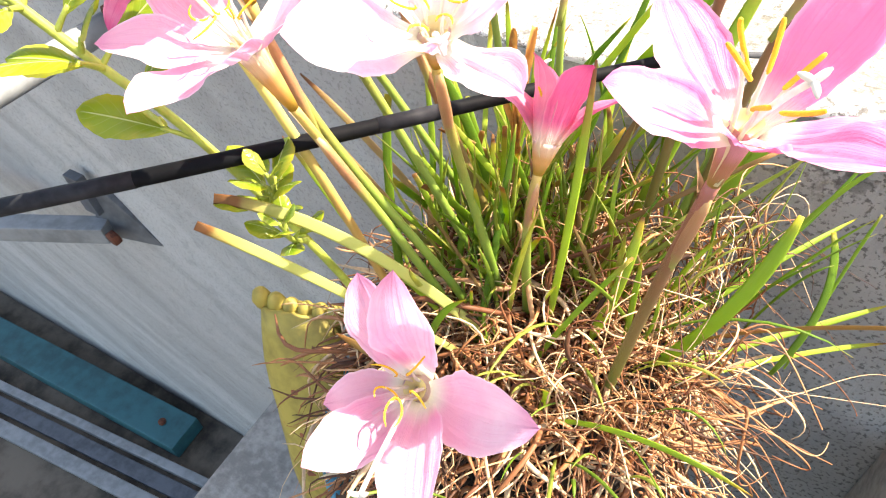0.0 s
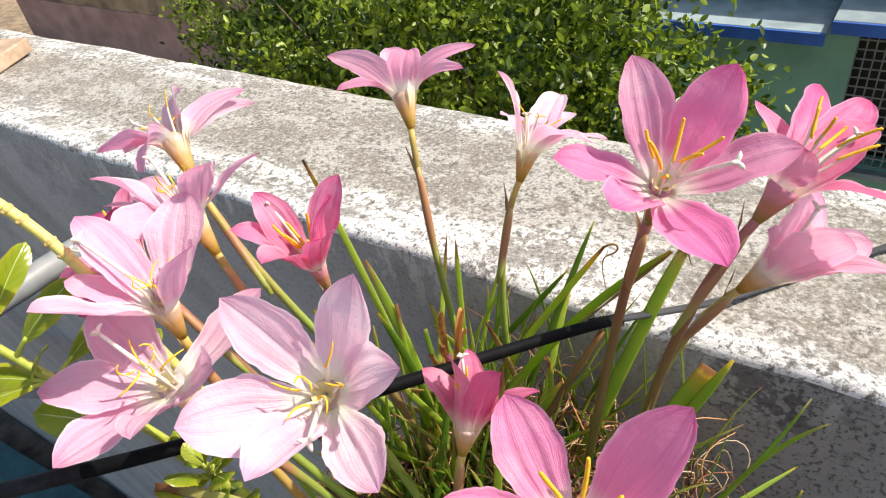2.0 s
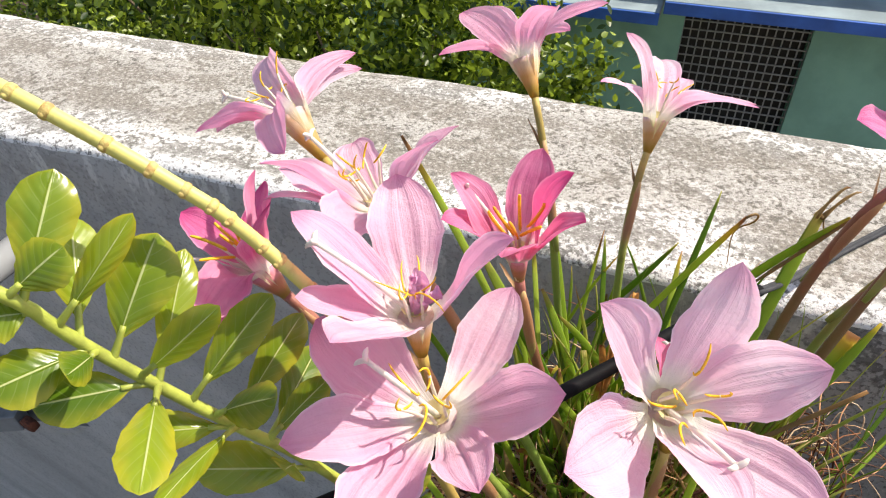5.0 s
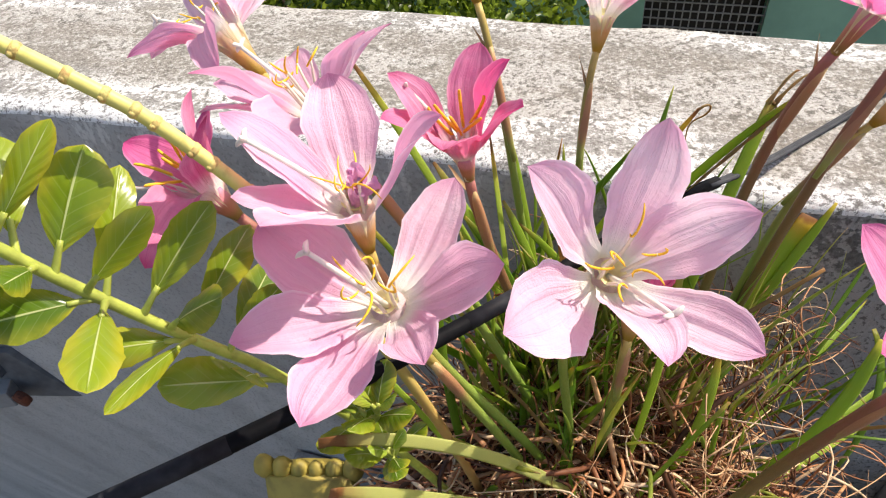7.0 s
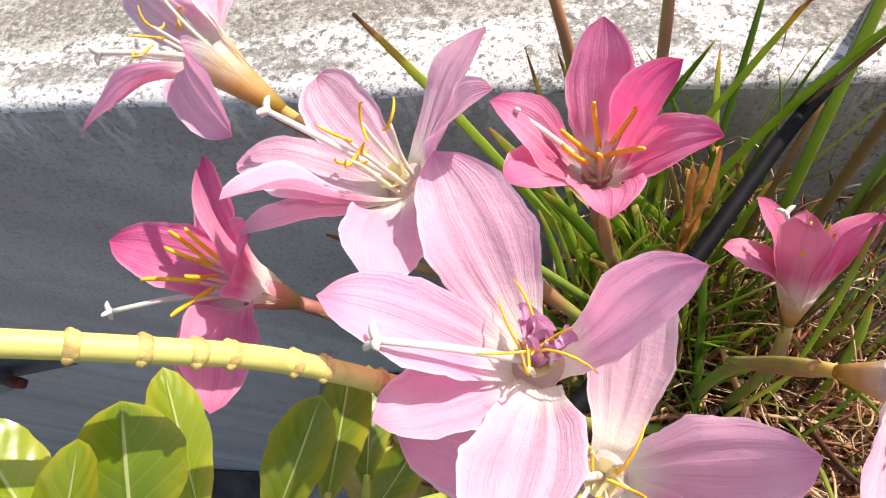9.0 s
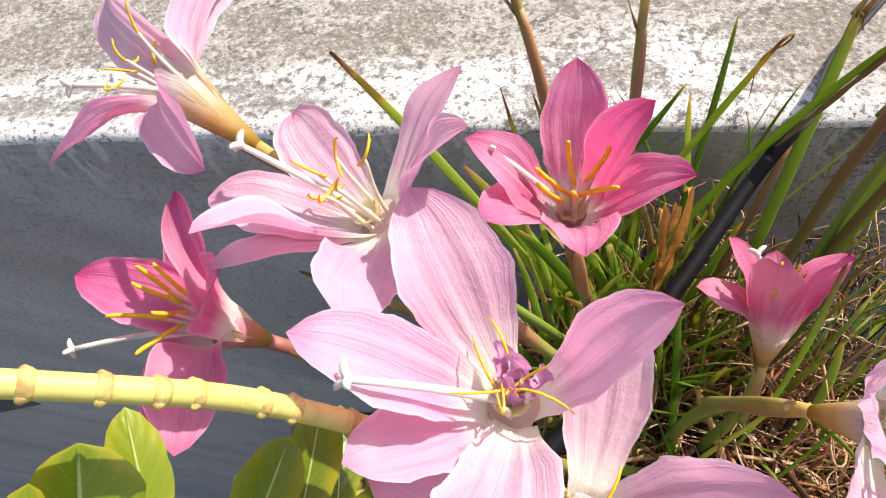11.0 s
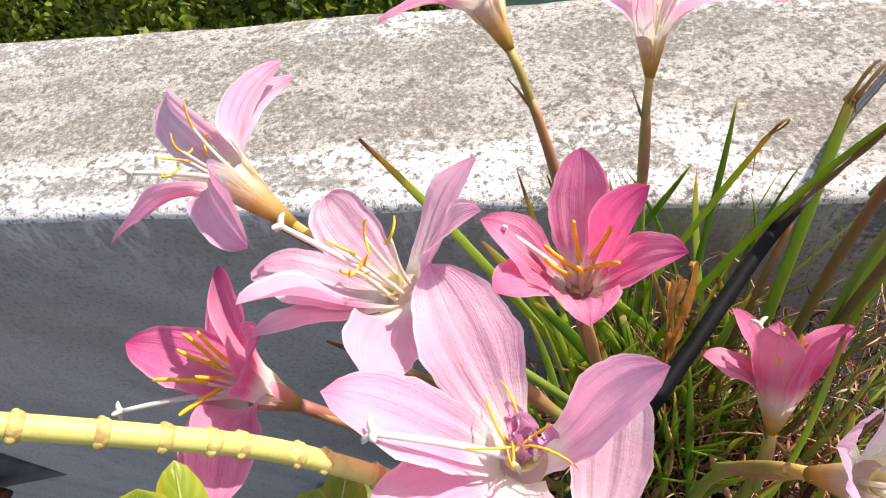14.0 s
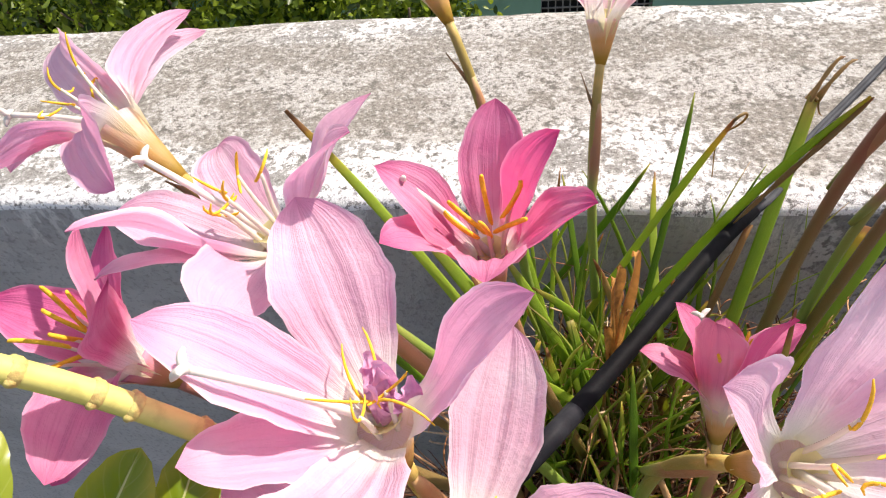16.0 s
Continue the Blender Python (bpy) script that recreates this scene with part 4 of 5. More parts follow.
lily((-0.1660, 0.1610, 0.7110), (-0.54, 0.12, 0.83), [(-133, 67, 37.8, 7.0), (-79, 49, 33.7, 7.0), (-21, 38, 35.6, 7.5), (-39, 55, 32.3, 5.8), (25, 79, 31.0, 7.4, 26, (0.1, -0.62, 0.62)), (98, 70, 32.3, 6.2), (148, 78, 33.1, 5.4)], (-0.105, 0.180, SOIL_Z), "pale", tube_len=0.016, seed=2, stigma=(-98, 27, 0.76), curl=18, flare=0.95, label="pale pink rain lily with long white style and curled petals")
lily((-0.148, 0.128, 0.708), (-0.05, 0.00, 1.00), [(-152, 62, 39.8, 9.3), (-93, 50, 39.4, 7.5), (-60, 64, 30, 7), (-4, 53, 39.6, 8.6), (101, 43, 35.9, 6.2)], (-0.100, 0.160, SOIL_Z), "pale", tube_len=0.014, seed=3, stigma=(-78, 43, 0.78), curl=8, flare=1.0, stamen=0.26, anther=0.28, withered=158, label="pale pink rain lily with a shrivelled purple petal at its centre")
lily((-0.1360, 0.1210, 0.6800), (-0.07, -0.29, 0.96), [(-131, 65, 38.3, 8), (-88, 72, 36.7, 8.8), (-30, 56, 31.3, 7.2), (25, 59, 36.7, 8.4), (92, 89, 39.3, 7.6), (175, 67, 38.9, 10)], (-0.108, 0.156, SOIL_Z), "pale", tube_len=0.026, seed=4, stigma=(-173, 30, 0.67), curl=8, flare=1.08, spathe=0.7, label=PALE_LABEL)
lily((-0.0925, 0.1360, 0.6970), (0.31, -0.41, 0.86), [(-170, 59, 39.7, 10.2), (-117, 35, 43.1, 7.2), (-61, 56, 38.3, 7.8), (-3, 41, 37.1, 8.2), (58, 47, 39.3, 7.8), (129, 46, 40.9, 7.8)], (-0.095, 0.172, SOIL_Z), "pale_lit", tube_len=0.016, seed=5, curl=8, flare=1.08, stigma=(-90, 32, 0.6), label="pale pink rain lily, fully open, sunlit whiteness put into its colour")
lily((-0.1360, 0.1800, 0.6900), (-0.05, -0.11, 0.99), [(-166, 38, 34.1, 6.4), (-119, 42, 32.9, 6.6), (-60, 44, 28.5, 7.4, 46), (7, 41, 35.1, 6.8), (49, 29, 35.2, 6.2), (110, 46, 34.0, 7.0)], (-0.104, 0.195, SOIL_Z), "deep", tube_len=0.012, seed=6, swell=0.78, stigma=(-170, 37, 0.77), curl=14, hook=0.25, anther=0.95, stamen=0.5, flare=0.85, label="deep pink rain lily with upright orange anthers")
lily((-0.1553, 0.2683, 0.7058), (-0.46, 0.54, 0.71), [(-157, 69, 35.0, 5.5), (-77, 25, 32.6, 6.5), (-21, 69, 35.4, 5.5), (40, 69, 41.0, 6.5), (99, 74, 31, 6.5, 34), (156, 73, 39.4, 6.0)], (-0.118, 0.240, SOIL_Z), "pale", tube_len=0.016, seed=7, curl=26, spathe=0.70, stalk=(-0.143, 0.257, 0.624), stigma=(20, 15, 0.35), flare=0.36, label="pale pink rain lily on a tall thin stalk")
lily((-0.1084, 0.2806, 0.6808), (0.03, 0.60, 0.80), [(30, 35, 38.3, 6.0), (-34, 67, 38.7, 5.0), (-78, 47, 46.0, 6.5), (-107, 48, 34.4, 6.0), (174, 71, 38.8, 5.5), (152, 78, 43.0, 6.0)], (-0.100, 0.245, SOIL_Z), "pale_lit", tube_len=0.014, seed=8, curl=22, spathe=0.70, stalk=(-0.1095, 0.263, 0.628), stigma=(20, 15, 0.35), flare=0.36, label="whitish-pink rain lily turned towards the wall")
lily((-0.033, 0.229, 0.716), (0.25, -0.28, 0.93), [(-144, 50, 40.5, 8), (-89, 66, 39.2, 9.5), (-8, 68, 38.8, 8), (38, 44, 39.7, 9), (95, 52, 39.6, 8), (160, 72, 34.3, 7)], (-0.055, 0.225, SOIL_Z), "rose", tube_len=0.020, seed=9, swell=0.78, stigma=(-52, 31, 0.74), curl=6, flare=1.0, hook=0.2, anther=0.95, stamen=0.48, label="rose-pink rain lily with straight orange anthers")
lily((-0.079, 0.171, 0.633), (0.05, 0.46, 0.88), [(-148, 49, 30.4, 5.6), (-88, 33, 22.9, 5.5), (-40, 39, 29.2, 4.8), (8, 58, 27.4, 5.8), (60, 26, 32.8, 6.4), (146, 25, 33.6, 6)], (-0.082, 0.168, SOIL_Z), "bright", tube_len=0.013, seed=10, curl=16, hook=0.1, anther=0.8, stamen=0.52, pale_tube=True, flare=0.45, label="half-open deep pink rain lily on a short stalk")
lily((-0.0160, 0.1300, 0.6880), (0.16, -0.18, 0.97), [(-127, 47, 28.1, 7), (-86, 47, 40.8, 8), (-38, 74, 36.4, 7.6), (24, 47, 40.6, 7.8), (104, 71, 34.2, 8), (167, 63, 34.2, 7.8)], (-0.038, 0.152, SOIL_Z), "rose", tube_len=0.020, seed=11, swell=0.78, stigma=(-116, 27, 0.92), curl=5, flare=1.0, hook=0.2, anther=0.95, stamen=0.48, label="large rose-pink rain lily, wide open")
lily((-0.209, 0.155, 0.683), (-0.64, -0.01, 0.77), [(-172, 59, 36.6, 7), (-112, 34, 36.6, 7), (-40, 90, 32, 6.5, 10, (0.45, -0.5, 0.75)), (11, 78, 34, 7.2, 10, (0.45, -0.5, 0.75)), (81, 62, 39.4, 6.5), (127, 40, 34.0, 7)], (-0.120, 0.175, SOIL_Z), "deep", tube_len=0.012, seed=12, stigma=(-73, 46, 0.88), curl=10, hook=0.2, anther=0.95, stamen=0.48, flare=0.36, label="deep pink rain lily leaning out sideways")
lily((-0.005, 0.254, 0.707), (0.42, 0.46, 0.78), [(-135, 63, 34.1, 6.5), (-76, 34, 36.3, 7.5), (-55, 46, 52.7, 7), (-31, 51, 51.9, 7), (1, 63, 37.4, 6.5), (102, 28, 15.5, 7.5)], (-0.040, 0.232, SOIL_Z), "deep", tube_len=0.014, seed=13, stigma=(-80, 26, 0.52), curl=16, hook=0.2, anther=0.95, stamen=0.48, flare=0.36, label="deep pink rain lily on a red-brown stalk")
lily((-0.006, 0.255, 0.675), (0.60, 0.09, 0.79), [(-119, 32, 39.0, 7), (-58, 39, 32.6, 7), (3, 52, 33.7, 7), (50, 39, 32.6, 7), (96, 48, 19.4, 6.5), (171, 24, 38.2, 7)], (-0.045, 0.225, SOIL_Z), "pale", tube_len=0.014, seed=14, curl=18, flare=0.36, label="pale pink rain lily leaning over the wall")
lily((-0.075, 0.086, 0.619), (0.17, -0.52, 0.83), [(-163, 53, 27.8, 6), (-134, 46, 40.6, 8), (-63, 34, 56.0, 8.5), (-3, 48, 50.3, 9.5), (85, 30, 57.7, 8), (113, 45, 44.0, 7.5)], (-0.080, 0.120, SOIL_Z), "pale", tube_len=0.012, seed=15, stigma=(-89, 26, 0.83), curl=14, label="pale pink rain lily hanging over the pot's rim")


# ------------------------------------------------------------ leaves of the clump
clump = thing("lily_leaf_clump", (-0.08, 0.18, SOIL_Z), "clump of green and yellowing strap leaves in the pot", "plant")
ORIGIN = np.array((-0.08, 0.18, SOIL_Z))


def strap(root, tip, bow, width, material, label="", name="leaf", ends=0.35, flat=0.20, face=(0.3, -0.6, 0.7)):
    """A fleshy strap leaf from root to tip, bowed by an offset at its middle."""
    a, d = np.asarray(root, float), np.asarray(tip, float)
    m = np.asarray(bow, float)
    line = bezier(a, a + (d - a) * 0.33 + m, a + (d - a) * 0.67 + m * 1.1, d, 18)
    s = np.linspace(0, 1, 18)
    w = width * 0.5 * np.minimum(1.0, 0.65 + 1.6 * s) * np.where(s > 0.72, 1 - (1 - ends) * ((s - 0.72) / 0.28) ** 2, 1)
    return part(name, tube(name, line - ORIGIN, w, material, 8, flat, up=face), clump, label)


strap((-0.085, 0.150, 0.545), (-0.164, 0.100, 0.649), (0.0, 0.0, 0.024), 0.0046, BLADE_LIGHT, "pale yellow-green leaf with a cut brown tip", ends=0.75, flat=0.07, face=(0.1, -0.45, 0.9))
strap((-0.095, 0.140, 0.545), (-0.151, 0.083, 0.658), (-0.012, -0.005, 0.014), 0.0037, BLADE_LIGHT, "pale leaf with a dry brown tip", ends=0.8, flat=0.07, face=(0.1, -0.45, 0.9))
strap((-0.055, 0.167, 0.545), (-0.044, 0.190, 0.610), (0.004, -0.004, 0.0), 0.0044, BLADE_YELLOW, "green leaf with an orange-brown tip")
strap((-0.026, 0.170, 0.548), (0.006, 0.195, 0.628), (0.006, -0.006, 0.0), 0.0056, BLADE_YELLOW, "thick green leaf yellowing at its tip")
strap((-0.110, 0.200, 0.545), (-0.205, 0.244, 0.693), (0.002, 0.002, 0.007), 0.0034, BLADE_YELLOW, "long green leaf with a brown tip")
strap((-0.062, 0.228, 0.545), (-0.0345, 0.2890, 0.660), (0.0, 0.0, 0.008), 0.0062, BLADE_PALE, "long green leaf standing by the wall", ends=0.7, flat=0.14)
strap((-0.048, 0.215, 0.545), (-0.012, 0.260, 0.624), (0.0, 0.002, 0.0), 0.0082, BLADE_YELLOW, "cut green leaf by the wall", ends=0.95, flat=0.12)
strap((-0.046, 0.217, 0.545), (-0.004, 0.261, 0.632), (0.002, 0.003, 0.0), 0.0050, BLADE_YELLOW, "pointed green leaf by the wall", ends=0.25, flat=0.12)
strap((-0.116, 0.225, 0.545), (-0.0322, 0.2580, 0.6825), (-0.007, 0.002, 0.008), 0.0040, BLADE_YELLOW, "leaf drying brown along its edge", ends=0.35, flat=0.14)
part("dry_edge", tube("dry_edge", bezier((-0.064, 0.2465, 0.6405), (-0.054, 0.2505, 0.6535), (-0.042, 0.254, 0.669), (-0.0315, 0.2578, 0.6825), 12) - ORIGIN, np.array((0.0002, 0.0007, 0.0010, 0.0007, 0.0011, 0.0012, 0.0008, 0.0012, 0.0012, 0.0010, 0.0009, 0.0003)), BLADE_DEAD, 6, 0.4), clump, "crisp brown edge")
strap((-0.130, 0.236, 0.545), (-0.0640, 0.2720, 0.6640), (0.002, 0.003, 0.006), 0.0032, BLADE_YELLOW, "thin leaf with a curled brown tip", ends=0.4)
strap((-0.098, 0.222, 0.545), (-0.075, 0.287, 0.664), (0.002, 0.0, 0.010), 0.0030, BLADE, "thin upright leaf by the wall", ends=0.15)
strap((-0.115, 0.225, 0.545), (-0.145, 0.275, 0.640), (0.0, 0.0, 0.010), 0.0030, BLADE, "thin upright leaf by the wall", ends=0.15)
strap((-0.105, 0.222, 0.545), (-0.120, 0.280, 0.632), (0.0, 0.0, 0.010), 0.0026, BLADE, "thin upright leaf by the wall", ends=0.15)

strap((-0.112, 0.205, 0.545), (-0.168, 0.232, 0.652), (0.004, 0.0, 0.006), 0.0048, BLADE_PALE, "broad green leaf behind the deep pink flower", ends=0.3)
strap((-0.106, 0.196, 0.545), (-0.150, 0.214, 0.640), (0.004, 0.004, 0.006), 0.0044, BLADE, "broad green leaf behind the deep pink flower", ends=0.3)
strap((-0.100, 0.206, 0.545), (-0.140, 0.240, 0.628), (0.0, 0.004, 0.006), 0.0040, BLADE_PALE, "broad green leaf behind the deep pink flower", ends=0.3)
strap((-0.072, 0.165, 0.545), (-0.066, 0.186, 0.675), (0.003, -0.004, 0.0), 0.0032, BLADE_PALE, "green leaf beside the short half-open flower", ends=0.25)
strap((-0.030, 0.200, 0.540), (0.027, 0.283, 0.600), (0.004, -0.004, -0.012), 0.0022, BLADE, "dark thin blade against the wall", ends=0.2)
strap((-0.030, 0.190, 0.540), (0.030, 0.272, 0.566), (0.0, -0.006, 0.010), 0.0026, BLADE_YELLOW, "thin bright green blade against the wall", ends=0.15)
strap((-0.020, 0.180, 0.535), (0.057, 0.262, 0.530), (0.0, -0.004, 0.006), 0.0030, BLADE_YELLOW, "thin bright green blade over the rim", ends=0.15)
strap((-0.015, 0.175, 0.535), (0.066, 0.264, 0.502), (0.0, -0.004, 0.012), 0.0024, BLADE_YELLOW, "thin bright green blade over the rim", ends=0.15)
strap((-0.050, 0.130, 0.545), (0.022, 0.122, 0.572), (-0.004, 0.0, 0.012), 0.0026, BLADE_YELLOW, "thin bright green blade over the rim", ends=0.15)
curl = bezier((-0.0642, 0.2718, 0.6636), (-0.0590, 0.2750, 0.6680), (-0.0570, 0.2760, 0.6600), (-0.0635, 0.2765, 0.6560), 10)
curl = np.vstack([curl, bezier((-0.0635, 0.2765, 0.6560), (-0.0690, 0.2765, 0.6520), (-0.0660, 0.2770, 0.6430), (-0.0650, 0.2780, 0.6320), 10)[1:]])
part("dry_tip", tube("dry_tip", curl - ORIGIN, np.linspace(0.0006, 0.00018, len(curl)), BLADE_DEAD, 6), clump, "curled dry brown thread")
for side, end in ((-0.0014, (-0.0265, 0.2950, 0.6715)), (0.0012, (-0.0215, 0.2965, 0.6690)), (0.0004, (-0.0300, 0.2880, 0.6520))):
    foot = np.array((-0.0348 + side, 0.2885, 0.6585))
    torn = bezier(foot, foot + (0.002, 0.001, 0.004), np.array(end) + (-0.003, 0.0, 0.001), end, 9)
    part("dry_tip", tube("dry_tip", torn - ORIGIN, np.array((0.0016, 0.0014, 0.0010, 0.0007, 0.0009, 0.0008, 0.0006, 0.0007, 0.0002)), BLADE_DEAD, 6, 0.4), clump, "torn dry brown leaf end")

dry = np.random.default_rng(5)
for i in range(5):
    foot = np.array((-0.106, 0.204, 0.612)) + dry.uniform(-0.002, 0.002, 3)
    top = np.array((-0.104, 0.209, 0.660)) + dry.uniform(-0.006, 0.006, 3) * (1, 1, 1.6)
    kink = dry.uniform(-0.010, 0.010, 3)
    line = bezier(foot, foot + (0, 0, 0.018), top + kink + (0, 0, 0.010), top + kink * 0.6 - (0, 0, 0.006), 14)
    v, f, u = sheet_data(line - ORIGIN, 0.0015 * np.sin(np.linspace(0.4, 2.8, 14)), (1, 0.3 * i, 0.2), 0.9, 0.7, 50 + i, 7)
    part("dry_petal", mesh("dry_petal", v, f, DRY_PETAL, u), clump, "shrivelled orange-brown petal")
part("dry_stalk", tube("dry_stalk", bezier((-0.103, 0.200, SOIL_Z), (-0.104, 0.201, 0.57), (-0.106, 0.203, 0.59), (-0.106, 0.204, 0.614), 10) - ORIGIN, np.linspace(0.0014, 0.0010, 10), BLADE_DEAD, 8), clump, "dry brown flower stalk")

rng = random.Random(77)
for i in range(64):
    x, y = rng.gauss(-0.115, 0.018), rng.gauss(0.195, 0.030)
    lean = np.array((rng.gauss(-0.012, 0.030), rng.gauss(0.012, 0.028), 0))
    hgt = rng.uniform(0.045, 0.100)
    root = np.array((x, y, SOIL_Z - 0.002))
    tip = root + lean * (hgt / 0.08) + np.array((0, 0, hgt))
    tip[1] = min(tip[1], 0.285)
    strap(root, tip, (rng.uniform(-0.006, 0.006), rng.uniform(-0.006, 0.006), rng.uniform(0, 0.008)), rng.uniform(0.0016, 0.0040), rng.choice((BLADE, BLADE_PALE, BLADE_PALE, BLADE_YELLOW, BLADE_DEAD)), ends=rng.choice((0.15, 0.25, 0.8)))
for i in range(34):
    x, y = rng.gauss(-0.055, 0.030), rng.gauss(0.205, 0.035)
    y = min(y, 0.27)
    lean = np.array((rng.gauss(0.006, 0.028), rng.gauss(0.010, 0.026), 0))
    hgt = rng.uniform(0.03, 0.085)
    root = np.array((x, y, SOIL_Z - 0.002))
    tip = root + lean * (hgt / 0.08) + np.array((0, 0, hgt))
    tip[1] = min(tip[1], 0.286 if tip[2] < 0.61 else 0.32)
    strap(root, tip, (rng.uniform(-0.009, 0.009), rng.uniform(-0.009, 0.009), rng.uniform(0, 0.010)), rng.uniform(0.0013, 0.0034), rng.choice((BLADE, BLADE_PALE, BLADE_PALE, BLADE_YELLOW, BLADE_DEAD)), ends=rng.choice((0.1, 0.2, 0.6)))

# thin grass blades, mostly arching out to the right and front
chunks = []
for i in range(46):
    a = rng.uniform(-1.9, 2.2)
    r = abs(rng.gauss(0.05, 0.03))
    root = np.array((-0.06 + r * math.cos(a), 0.175 + r * math.sin(a), SOIL_Z + 0.002))
    root[1] = min(root[1], 0.272)
    out = np.array((math.cos(a + rng.uniform(-0.6, 0.6)), math.sin(a + rng.uniform(-0.6, 0.6)), 0))
    L = rng.uniform(0.03, 0.11)
    tip = root + out * L * rng.uniform(0.3, 0.9) + np.array((0, 0, L * rng.uniform(0.1, 0.8)))
    tip[1] = min(tip[1], 0.284)
    m = np.array((0, 0, L * rng.uniform(0.1, 0.3)))
    line = bezier(root, root + (tip - root) * 0.3 + m, root + (tip - root) * 0.7 + m, tip, 9)
    chunks.append(tube_data(line, rng.uniform(0.0004, 0.0010) * np.array((0.8, 1, 1, 1, 1, 0.9, 0.8, 0.5, 0.15)), 5, 0.4))
# upright young blades along the wall side of the pot
for i in range(58):
    root = np.array((rng.uniform(-0.105, 0.0), rng.uniform(0.185, 0.268), SOIL_Z - 0.006))
    L = rng.uniform(0.03, 0.10)
    lean = np.array((rng.gauss(0.006, 0.022), rng.gauss(0.004, 0.018), 0)) * (L / 0.06)
    tip = root + lean + np.array((0, 0, L))
    tip[1] = min(tip[1], 0.287)
    m = np.array((rng.gauss(0, 0.006), rng.gauss(0, 0.006), rng.uniform(0, 0.008)))
    line = bezier(root, root + (tip - root) * 0.35 + m, root + (tip - root) * 0.75 + m * 0.5 + np.array((0, 0, 0.006)), tip, 10)
    chunks.append(tube_data(line, rng.uniform(0.0006, 0.0013) * np.array((0.8, 1, 1, 1, 1, 0.95, 0.85, 0.7, 0.45, 0.12)), 5, 0.3, up=(rng.uniform(-1, 1), rng.uniform(-1, 1), 0.2)))
# dense thin blades round the stalks
tuft = random.Random(9)
for i in range(150):
    root = np.array((tuft.gauss(-0.104, 0.018), tuft.gauss(0.200, 0.020), SOIL_Z - 0.004))
    L = tuft.uniform(0.035, 0.095)
    tip = root + np.array((tuft.gauss(0.0, 0.24), tuft.gauss(0.05, 0.22), 0)) * L + np.array((0, 0, L))
    tip[1] = min(tip[1], 0.286)
    m = np.array((tuft.gauss(0, 0.006), tuft.gauss(0, 0.006), tuft.uniform(0, 0.006)))
    line = bezier(root, root + (tip - root) * 0.35 + m, root + (tip - root) * 0.75 + m * 0.7, tip, 9)
    chunks.append(tube_data(line, tuft.uniform(0.0007, 0.0015) * np.array((0.8, 1, 1, 1, 1, 0.95, 0.8, 0.5, 0.12)), 5, 0.28, up=(tuft.uniform(-1, 1), tuft.uniform(-1, 1), 0.2)))
grass = new("grass", mesh("grass", *joined(chunks)[:2], GRASS, joined(chunks)[2]))
tagged(grass, "thin fresh and drying grass blades over the pot", "grass", kind="stuff")

# matted dry leaves and roots over the soil
chunks = []
for i in range(110):
    p = np.array((rng.uniform(-0.135, -0.005), rng.uniform(0.125, 0.268), SOIL_Z + rng.uniform(-0.004, 0.010)))
    a, L = rng.uniform(0, 6.283), rng.uniform(0.014, 0.042)
    out = np.array((math.cos(a), math.sin(a), 0)) * L
    lift = np.array((0, 0, L * rng.uniform(0.4, 1.1)))
    turn = np.array((-out[1], out[0], 0)) * rng.uniform(-0.8, 0.8)
    q = p + out * 0.9 + lift * 0.3
    line = bezier(p, p + out * 0.1 + lift, q + turn + lift * 0.8, q, 11)
    line[:, 1] = np.minimum(line[:, 1], 0.284)
    chunks.append(tube_data(line, rng.uniform(0.00022, 0.0006) * np.array((1, 1, 1, 1, 1, 1, 0.95, 0.9, 0.8, 0.6, 0.3)), 5, 0.5))
for i in range(2000):
    a = rng.uniform(0, 6.283)
    r = 0.092 * rng.random() ** 0.55
    x, y = -0.090 + r * math.cos(a), 0.170 + r * math.sin(a)
    if y > 0.282:
        continue
    edge = r / 0.092
    z = SOIL_Z + 0.008 - 0.030 * edge ** 2 - 0.06 * edge ** 6 + rng.uniform(-0.006, 0.010) + 0.014 * noise.noise(Vector((x * 48, y * 48, 3.0)))
    p = np.array((x, y, z))
    d = np.array((rng.gauss(0, 1), rng.gauss(0, 1), rng.gauss(0, 0.4)))
    d = unit(d + np.array((math.cos(a), math.sin(a), -0.7)) * max(0, edge - 0.55) * 2.5)
    L = rng.uniform(0.015, 0.060)
    e = p + d * L
    if edge > 0.7 and rng.random() < 0.5:
        e[2] -= rng.uniform(0.01, 0.05)
    e[2] = e[2] if edge > 0.6 else max(e[2], SOIL_Z - 0.002)
    e[1], p[1] = min(e[1], 0.288), min(p[1], 0.286)
    k1, k2 = (np.array([rng.gauss(0, L * 0.26) for _ in range(3)]) for _ in range(2))
    k1[2], k2[2] = abs(k1[2]) * 0.8, abs(k2[2]) * 0.8
    line = bezier(p, p + (e - p) * 0.33 + k1, p + (e - p) * 0.67 + k2, e, 9)
    line[:, 1] = np.minimum(line[:, 1], 0.289)
    w = rng.choice((0.0003, 0.0005, 0.0006, 0.0008, 0.0013))
    chunks.append(tube_data(line, w * np.array((0.7, 1, 1, 1.1, 1, 1, 0.9, 0.7, 0.3)), 5, rng.uniform(0.3, 0.9)))
